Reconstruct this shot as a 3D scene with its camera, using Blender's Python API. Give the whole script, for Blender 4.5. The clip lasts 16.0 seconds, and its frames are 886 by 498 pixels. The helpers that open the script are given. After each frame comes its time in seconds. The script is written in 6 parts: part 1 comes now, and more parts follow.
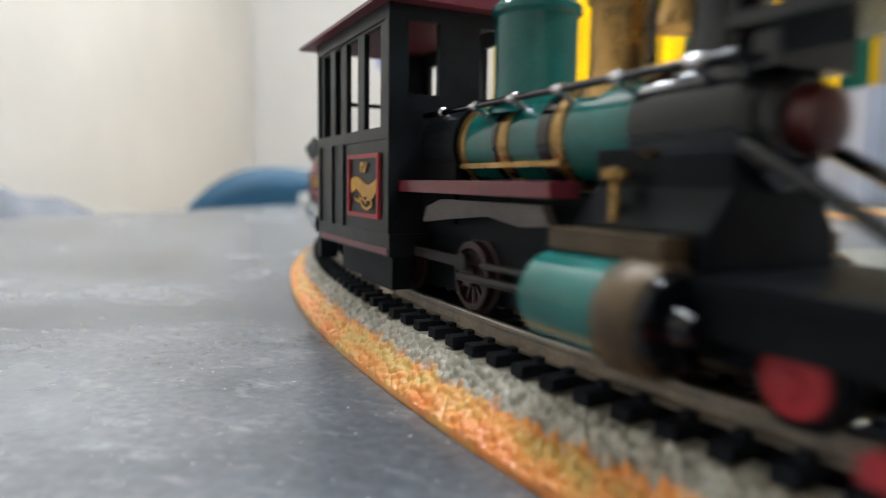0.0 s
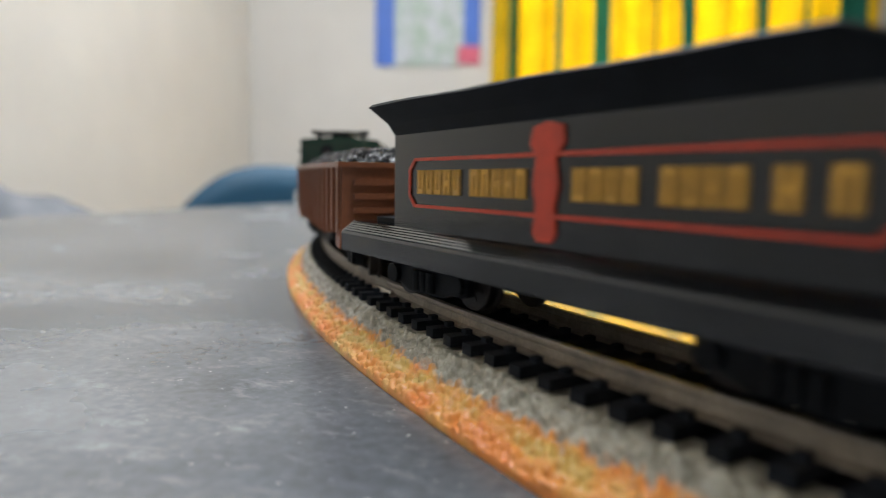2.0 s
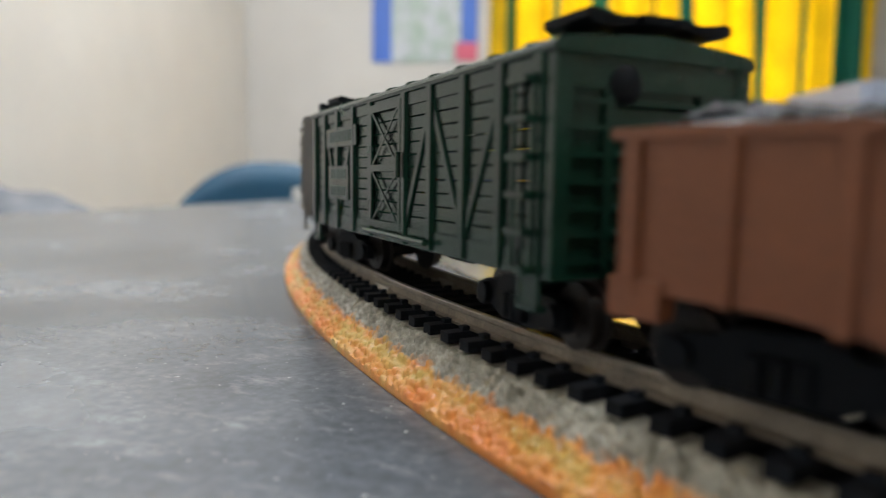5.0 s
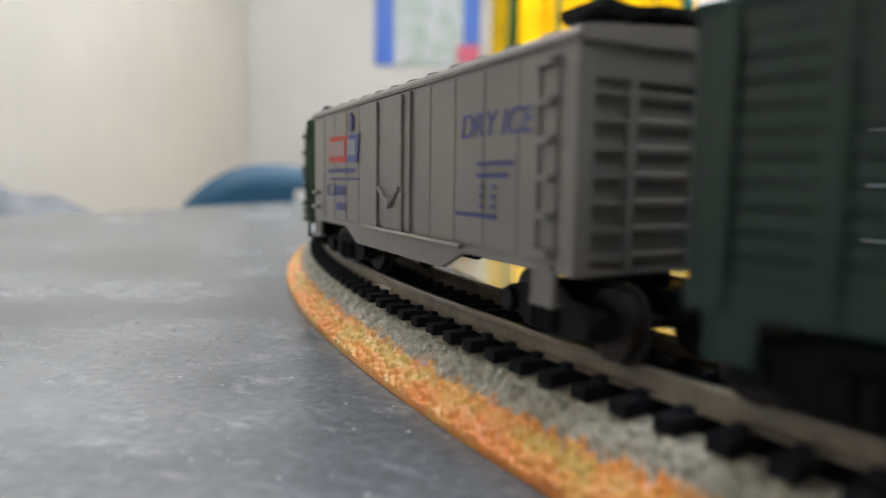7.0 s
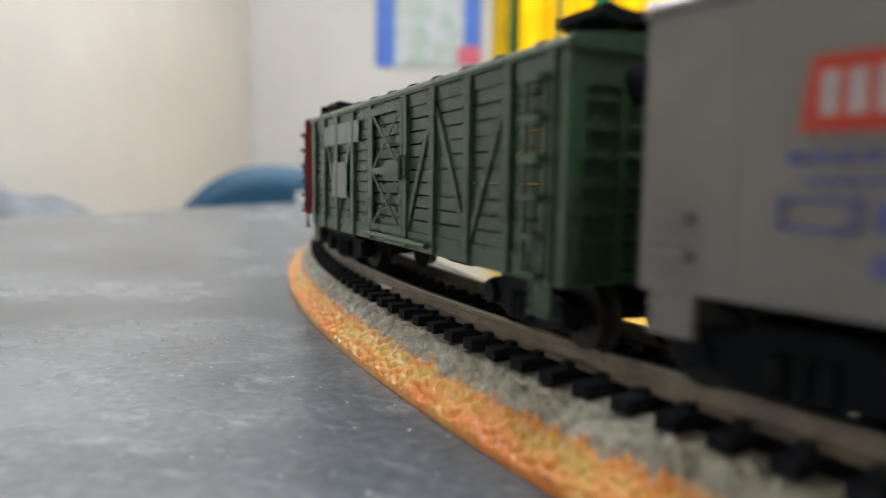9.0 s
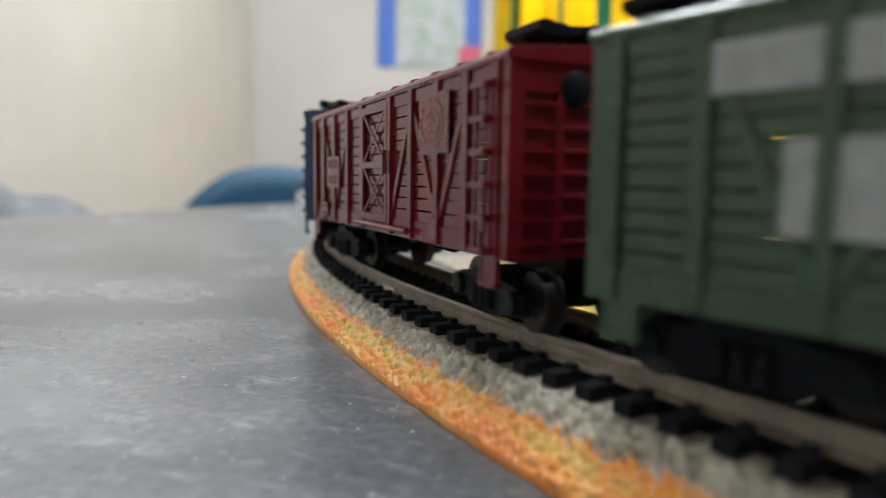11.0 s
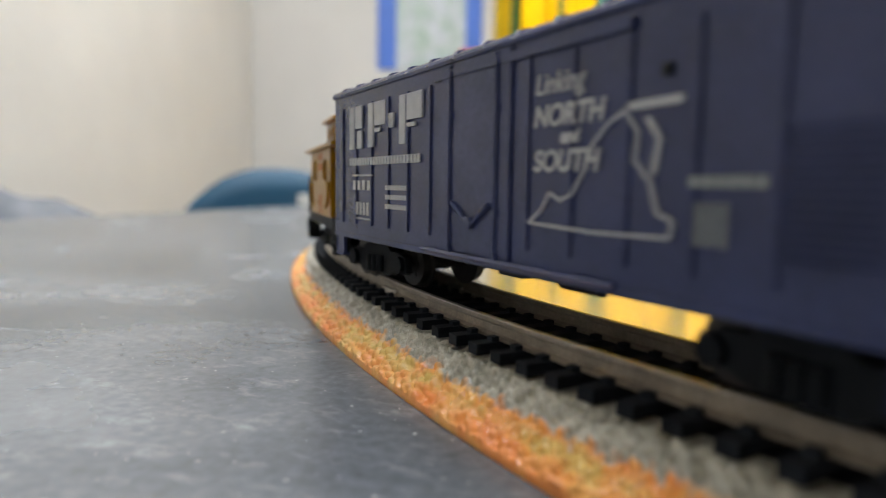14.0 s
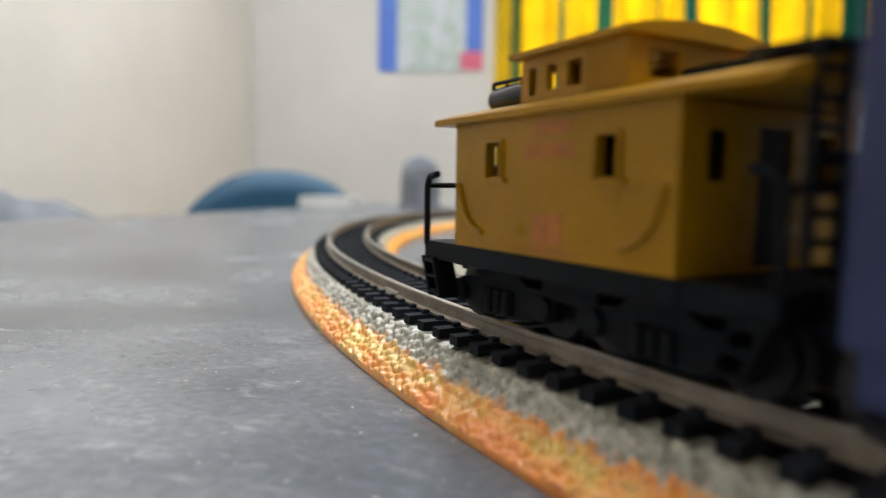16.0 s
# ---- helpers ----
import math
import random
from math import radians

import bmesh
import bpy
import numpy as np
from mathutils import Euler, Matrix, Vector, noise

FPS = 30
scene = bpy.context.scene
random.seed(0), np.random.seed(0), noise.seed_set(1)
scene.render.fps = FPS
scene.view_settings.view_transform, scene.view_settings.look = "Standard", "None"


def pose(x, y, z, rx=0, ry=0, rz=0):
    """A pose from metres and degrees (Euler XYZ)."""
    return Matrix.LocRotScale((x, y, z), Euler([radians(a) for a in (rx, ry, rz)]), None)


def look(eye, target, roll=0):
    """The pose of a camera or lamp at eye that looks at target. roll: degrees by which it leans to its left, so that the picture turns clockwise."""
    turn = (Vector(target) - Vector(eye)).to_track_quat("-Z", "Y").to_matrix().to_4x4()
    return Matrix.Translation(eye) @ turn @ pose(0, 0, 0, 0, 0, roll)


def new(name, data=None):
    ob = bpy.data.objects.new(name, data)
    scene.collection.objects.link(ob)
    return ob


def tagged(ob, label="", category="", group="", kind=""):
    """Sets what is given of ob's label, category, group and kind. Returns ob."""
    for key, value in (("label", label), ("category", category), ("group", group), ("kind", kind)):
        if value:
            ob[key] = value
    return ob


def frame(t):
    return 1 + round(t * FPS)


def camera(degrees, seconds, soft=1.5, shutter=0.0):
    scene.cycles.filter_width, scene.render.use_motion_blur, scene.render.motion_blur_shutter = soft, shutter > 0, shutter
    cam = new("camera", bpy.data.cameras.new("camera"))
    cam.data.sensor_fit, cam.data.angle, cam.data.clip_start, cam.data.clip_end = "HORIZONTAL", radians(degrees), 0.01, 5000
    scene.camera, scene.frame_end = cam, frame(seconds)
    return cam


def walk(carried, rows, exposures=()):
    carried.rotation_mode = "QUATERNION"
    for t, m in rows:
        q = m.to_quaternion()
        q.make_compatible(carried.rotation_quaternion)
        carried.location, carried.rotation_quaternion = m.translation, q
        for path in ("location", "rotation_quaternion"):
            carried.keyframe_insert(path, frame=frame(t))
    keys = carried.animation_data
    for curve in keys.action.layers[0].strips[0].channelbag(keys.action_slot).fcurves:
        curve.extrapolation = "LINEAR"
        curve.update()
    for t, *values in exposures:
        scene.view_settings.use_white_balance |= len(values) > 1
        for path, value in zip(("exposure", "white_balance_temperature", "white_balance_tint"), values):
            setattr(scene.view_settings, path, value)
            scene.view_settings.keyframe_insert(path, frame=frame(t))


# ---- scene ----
# The camera lies close above the table: (seconds, x mm, height mm, degrees to the right, degrees down)
cam = camera(67.93, 16.0, soft=1.1, shutter=0.5)
PATH = [
    (0, 0.96, 38.95, -0.081, 5.743),
    (0.5, 0.95, 38.97, -0.056, 5.754),
    (1, 0.90, 39.04, 0.016, 5.804),
    (1.5, 0.84, 39.21, 0.110, 5.880),
    (2, 0.75, 39.23, 0.215, 5.911),
    (2.5, 0.75, 39.20, 0.284, 5.982),
    (3, 0.92, 39.21, 0.282, 6.105),
    (3.5, 0.99, 39.17, 0.330, 6.171),
    (4, 0.98, 39.18, 0.457, 6.246),
    (6.5, 0.43, 38.85, 0.345, 6.006),
    (7, 0.66, 38.67, 0.270, 5.972),
    (7.5, 0.65, 38.69, 0.269, 6.005),
    (8, 0.55, 38.72, 0.296, 6.031),
    (8.5, 0.51, 38.58, 0.278, 5.986),
    (9, 0.62, 38.18, 0.191, 5.851),
    (11.5, 0.24, 38.49, 0.101, 5.862),
    (12, 0.18, 38.19, 0.140, 5.673),
    (12.5, 0.15, 38.13, 0.114, 5.618),
    (13, 0.20, 38.19, 0.036, 5.633),
    (13.5, 0.18, 38.28, -0.004, 5.640),
    (14, 0.00, 38.35, 0.072, 5.612),
    (14.5, -0.21, 38.39, 0.211, 5.592),
    (15, -0.21, 38.39, 0.219, 5.593),
    (15.5, -0.05, 38.25, 0.100, 5.527),
    (16, 0.00, 38.19, -0.000, 5.435),
]


def eye_pose(x, z, yaw, pitch):
    a, b = radians(yaw), radians(pitch)
    eye = Vector((x * 0.001, 0, z * 0.001))
    return look(eye, eye + Vector((math.sin(a) * math.cos(b), math.cos(a) * math.cos(b), -math.sin(b))), roll=0.78)


walk(cam, [(t, eye_pose(*r)) for t, *r in PATH], exposures=[(0, 0.02, 6150, 9), (0.7, 0.0, 6200, 9), (1.5, -0.18, 6250, 9.5), (3.5, -0.25, 6300, 9.5), (8, -0.17, 6300, 9.5), (16, -0.2, 6300, 9.5)])
cam.data.dof.use_dof = True
cam.data.dof.focus_distance = 0.132
cam.data.dof.aperture_fstop = 11

# The track circle and the train's travel along it
CX, CY, RADIUS = 0.52282, 0.39103, 0.57352
RAIL_Z = 0.0148
TIE_Z = 0.0096


def travelled(t):
    """Metres that the train has gone along the circle."""
    x = t / 8 - 1
    return 0.069438 * t + -0.030604 * (x * x - 1) + 0.022458 * (x**3 - x) + -0.016609 * (x**4 - 1) + 0.009085 * (x**5 - x)

# ---- world and light ----
world = bpy.data.worlds.new("world")
scene.world = world
world.use_nodes = True
sky = world.node_tree.nodes.new("ShaderNodeTexSky")
sky.sky_type, sky.sun_disc, sky.sun_elevation, sky.sun_rotation = "NISHITA", False, radians(40), radians(60)
world.node_tree.links.new(sky.outputs[0], world.node_tree.nodes["Background"].inputs[0])
world.node_tree.nodes["Background"].inputs[1].default_value = 0.12
scene.view_settings.exposure = 0.0


def area_lamp(name, place, target, sx, sy, watts, colour):
    data = bpy.data.lights.new(name, "AREA")
    data.shape, data.size, data.size_y, data.energy, data.color = "RECTANGLE", sx, sy, watts, colour
    ob = new(name, data)
    ob.matrix_world = look(place, target)
    return ob


# three unseen ceiling tubes and the daylight in the window behind the curtain
area_lamp("unseen_tube_light", (-0.17, 1.55, 1.80), (-0.17, 1.55, 0), 1.2, 0.25, 38, (0.93, 0.965, 1.0))
# the next two tubes are added fill for car ends, ballast and table
area_lamp("unseen_tube_light", (1.2, -0.2, 1.80), (1.2, -0.2, 0), 1.2, 0.25, 30, (0.93, 0.965, 1.0))
area_lamp("unseen_tube_light", (0.03, 0.32, 1.80), (0.03, 0.32, 0), 0.25, 1.2, 24, (0.93, 0.965, 1.0))
area_lamp("window_daylight", (1.05, 3.06, 0.75), (1.05, 0, 0.6), 1.6, 1.5, 48, (0.95, 0.98, 1.0))


# ---- materials ----
def material(name, colour, rough=0.5, metal=0.0, vary=0.12, scale=60.0, fine=900.0, bump=0.15, depth=0.0002, colour2=None, spread=(0.35, 0.7), island=0.0, coat=0.0, translucent=0.0, spec=0.5):
    """A surface with blotches at one scale, grain at a finer one, and relief. scale and fine: features per metre."""
    m = bpy.data.materials.new(name)
    m.use_nodes = True
    nt = m.node_tree
    n, l = nt.nodes, nt.links
    b = n["Principled BSDF"]
    tc = n.new("ShaderNodeTexCoord")
    big, small = n.new("ShaderNodeTexNoise"), n.new("ShaderNodeTexNoise")
    big.inputs["Scale"].default_value, small.inputs["Scale"].default_value = scale, fine
    big.inputs["Detail"].default_value, small.inputs["Detail"].default_value = 5, 3
    l.new(tc.outputs["Object"], big.inputs["Vector"])
    l.new(tc.outputs["Object"], small.inputs["Vector"])
    ramp = n.new("ShaderNodeValToRGB")
    c2 = colour2 or tuple(min(1, c * (1 + vary * 2)) for c in colour)
    ramp.color_ramp.elements[0].position, ramp.color_ramp.elements[1].position = spread
    ramp.color_ramp.elements[0].color = (*(colour if colour2 else tuple(c * (1 - vary) for c in colour)), 1)
    ramp.color_ramp.elements[1].color = (*c2, 1)
    l.new(big.outputs["Fac"], ramp.inputs["Fac"])
    mix = n.new("ShaderNodeMix")
    mix.data_type, mix.blend_type = "RGBA", "MULTIPLY"
    grain = n.new("ShaderNodeMapRange")
    grain.inputs[1].default_value, grain.inputs[2].default_value = 0.25, 0.75
    grain.inputs[3].default_value, grain.inputs[4].default_value = 1 - vary, 1 + vary
    l.new(small.outputs["Fac"], grain.inputs[0])
    mix.inputs[0].default_value = 1
    l.new(ramp.outputs["Color"], mix.inputs[6])
    l.new(grain.outputs[0], mix.inputs[7])
    out = mix.outputs[2]
    if island:
        info, rng = n.new("ShaderNodeObjectInfo"), n.new("ShaderNodeMapRange")
        rng.inputs[3].default_value, rng.inputs[4].default_value = 1 - island, 1 + island
        l.new(info.outputs["Random"], rng.inputs[0])
        mul = n.new("ShaderNodeMix")
        mul.data_type, mul.blend_type = "RGBA", "MULTIPLY"
        mul.inputs[0].default_value = 1
        l.new(out, mul.inputs[6])
        l.new(rng.outputs[0], mul.inputs[7])
        out = mul.outputs[2]
    l.new(out, b.inputs["Base Color"])
    rr = n.new("ShaderNodeMapRange")
    rr.inputs[3].default_value, rr.inputs[4].default_value = max(0.03, rough - 0.1), min(1, rough + 0.1)
    l.new(big.outputs["Fac"], rr.inputs[0])
    l.new(rr.outputs[0], b.inputs["Roughness"])
    b.inputs["Metallic"].default_value = metal
    b.inputs["Coat Weight"].default_value = coat
    b.inputs["Specular IOR Level"].default_value = spec
    if bump:
        bp = n.new("ShaderNodeBump")
        bp.inputs["Strength"].default_value, bp.inputs["Distance"].default_value = bump, depth
        l.new(small.outputs["Fac"], bp.inputs["Height"])
        l.new(bp.outputs[0], b.inputs["Normal"])
    if translucent:
        tr, sh = n.new("ShaderNodeBsdfTranslucent"), n.new("ShaderNodeMixShader")
        l.new(out, tr.inputs[0])
        sh.inputs[0].default_value = translucent
        l.new(b.outputs[0], sh.inputs[1])
        l.new(tr.outputs[0], sh.inputs[2])
        l.new(sh.outputs[0], n["Material Output"].inputs[0])
    return m


def laminate():
    """Dark slate-patterned laminate: cloudy grey-blue, pale smears, a fine sparkle."""
    m = material("slate_laminate", (0.070, 0.078, 0.090), rough=0.25, vary=0.24, scale=14, fine=420, bump=0.12, depth=0.0003, colour2=(0.172, 0.180, 0.193), spread=(0.36, 0.68))
    n, l = m.node_tree.nodes, m.node_tree.links
    b = n["Principled BSDF"]
    base = b.inputs["Base Color"].links[0].from_socket
    tc = n.new("ShaderNodeTexCoord")
    mp = n.new("ShaderNodeMapping")
    mp.inputs["Rotation"].default_value = (0, 0, 0.5)
    mp.inputs["Scale"].default_value = (1, 2.2, 1)
    smear = n.new("ShaderNodeTexNoise")
    smear.inputs["Scale"].default_value, smear.inputs["Detail"].default_value, smear.inputs["Roughness"].default_value = 75, 10, 0.78
    ramp = n.new("ShaderNodeValToRGB")
    ramp.color_ramp.elements[0].position, ramp.color_ramp.elements[1].position = 0.53, 0.78
    ramp.color_ramp.elements[1].color = (0.55, 0.55, 0.55, 1)
    mix = n.new("ShaderNodeMix")
    mix.data_type = "RGBA"
    l.new(tc.outputs["Object"], mp.inputs[0])
    l.new(mp.outputs[0], smear.inputs["Vector"])
    l.new(smear.outputs["Fac"], ramp.inputs["Fac"])
    l.new(ramp.outputs["Color"], mix.inputs[0])
    l.new(base, mix.inputs[6])
    mix.inputs[7].default_value = (0.45, 0.46, 0.48, 1)
    # scattered pale flecks in the print
    fleck = n.new("ShaderNodeTexNoise")
    fleck.inputs["Scale"].default_value, fleck.inputs["Detail"].default_value = 620, 2
    l.new(tc.outputs["Object"], fleck.inputs["Vector"])
    spots = n.new("ShaderNodeMapRange")
    spots.inputs[1].default_value, spots.inputs[2].default_value = 0.695, 0.76
    spots.inputs[4].default_value = 0.6
    l.new(fleck.outputs["Fac"], spots.inputs[0])
    mix2 = n.new("ShaderNodeMix")
    mix2.data_type = "RGBA"
    l.new(spots.outputs[0], mix2.inputs[0])
    l.new(mix.outputs[2], mix2.inputs[6])
    mix2.inputs[7].default_value = (0.6, 0.61, 0.63, 1)
    l.new(mix2.outputs[2], b.inputs["Base Color"])
    return m


def by_radius():
    """Roadbed paint: orange flock on the skirts, grey ballast on the shoulders, mixed along a ragged border."""
    m = material("roadbed_paint", (0.28, 0.265, 0.21), rough=0.27, vary=0.22, scale=350, fine=2600, bump=0.35, depth=0.0002, colour2=(0.56, 0.53, 0.44), spec=0.5)
    n, l = m.node_tree.nodes, m.node_tree.links
    b = n["Principled BSDF"]
    grey = b.inputs["Base Color"].links[0].from_socket
    tc = n.new("ShaderNodeTexCoord")
    flat = n.new("ShaderNodeVectorMath")
    flat.operation = "MULTIPLY"
    flat.inputs[1].default_value = (1, 1, 0)
    length = n.new("ShaderNodeVectorMath")
    length.operation = "LENGTH"
    l.new(tc.outputs["Object"], flat.inputs[0])
    l.new(flat.outputs[0], length.inputs[0])
    off = n.new("ShaderNodeMath")
    off.operation = "SUBTRACT"
    off.inputs[1].default_value = RADIUS
    l.new(length.outputs["Value"], off.inputs[0])
    ab = n.new("ShaderNodeMath")
    ab.operation = "ABSOLUTE"
    l.new(off.outputs[0], ab.inputs[0])
    rag = n.new("ShaderNodeTexNoise")
    rag.inputs["Scale"].default_value, rag.inputs["Detail"].default_value = 260, 4
    l.new(tc.outputs["Object"], rag.inputs["Vector"])
    wob = n.new("ShaderNodeMath")
    wob.operation = "MULTIPLY_ADD"
    wob.inputs[1].default_value, wob.inputs[2].default_value = 0.0045, -0.00225
    l.new(rag.outputs["Fac"], wob.inputs[0])
    add = n.new("ShaderNodeMath")
    add.operation = "ADD"
    l.new(ab.outputs[0], add.inputs[0])
    l.new(wob.outputs[0], add.inputs[1])
    edge = n.new("ShaderNodeMapRange")
    edge.inputs[1].default_value, edge.inputs[2].default_value = 0.0178, 0.0190
    l.new(add.outputs[0], edge.inputs[0])
    spot = n.new("ShaderNodeTexNoise")
    spot.inputs["Scale"].default_value, spot.inputs["Detail"].default_value = 120, 2.5
    l.new(tc.outputs["Object"], spot.inputs["Vector"])
    ramp = n.new("ShaderNodeValToRGB")
    e = ramp.color_ramp.elements
    e[0].position, e[0].color = 0.27, (0.70, 0.46, 0.12, 1)
    e[1].position, e[1].color = 0.62, (0.82, 0.28, 0.065, 1)
    e.new(0.42).color = (0.80, 0.37, 0.085, 1)
    # the middle of the skirt is yellower than its two borders
    mid_off, mid_abs, mid_pull, toned = (n.new("ShaderNodeMath") for _ in range(4))
    mid_off.operation, mid_abs.operation, mid_pull.operation, toned.operation = "SUBTRACT", "ABSOLUTE", "MULTIPLY_ADD", "SUBTRACT"
    mid_off.inputs[1].default_value = 0.0204
    mid_pull.inputs[1].default_value, mid_pull.inputs[2].default_value, mid_pull.use_clamp = -80.0, 0.15, True
    l.new(ab.outputs[0], mid_off.inputs[0])
    l.new(mid_off.outputs[0], mid_abs.inputs[0])
    l.new(mid_abs.outputs[0], mid_pull.inputs[0])
    l.new(spot.outputs["Fac"], toned.inputs[0])
    l.new(mid_pull.outputs[0], toned.inputs[1])
    l.new(toned.outputs[0], ramp.inputs["Fac"])
    mix = n.new("ShaderNodeMix")
    mix.data_type = "RGBA"
    l.new(edge.outputs[0], mix.inputs[0])
    l.new(grey, mix.inputs[6])
    l.new(ramp.outputs["Color"], mix.inputs[7])
    # dark moulded bed between and just outside the rails
    core = n.new("ShaderNodeMapRange")
    core.inputs[1].default_value, core.inputs[2].default_value = 0.0100, 0.0106
    l.new(ab.outputs[0], core.inputs[0])
    mid = n.new("ShaderNodeMix")
    mid.data_type = "RGBA"
    mid.inputs[6].default_value = (0.022, 0.023, 0.027, 1)
    l.new(core.outputs[0], mid.inputs[0])
    l.new(mix.outputs[2], mid.inputs[7])
    l.new(mid.outputs[2], b.inputs["Base Color"])
    matt = n.new("ShaderNodeMapRange")  # the bed is dull, the painted stones glossy
    matt.inputs[1].default_value, matt.inputs[2].default_value = 0.0100, 0.0106
    matt.inputs[3].default_value, matt.inputs[4].default_value = 0.02, 0.6
    l.new(ab.outputs[0], matt.inputs[0])
    l.new(matt.outputs[0], b.inputs["Specular IOR Level"])
    dull = n.new("ShaderNodeMapRange")
    dull.inputs[1].default_value, dull.inputs[2].default_value = 0.0100, 0.0106
    dull.inputs[3].default_value, dull.inputs[4].default_value = 0.95, 0.27
    l.new(ab.outputs[0], dull.inputs[0])
    l.new(dull.outputs[0], b.inputs["Roughness"])
    return m


def glow(name, colour, strength):
    m = bpy.data.materials.new(name)
    m.use_nodes = True
    b = m.node_tree.nodes["Principled BSDF"]
    b.inputs["Emission Color"].default_value, b.inputs["Emission Strength"].default_value = (*colour, 1), strength
    return m


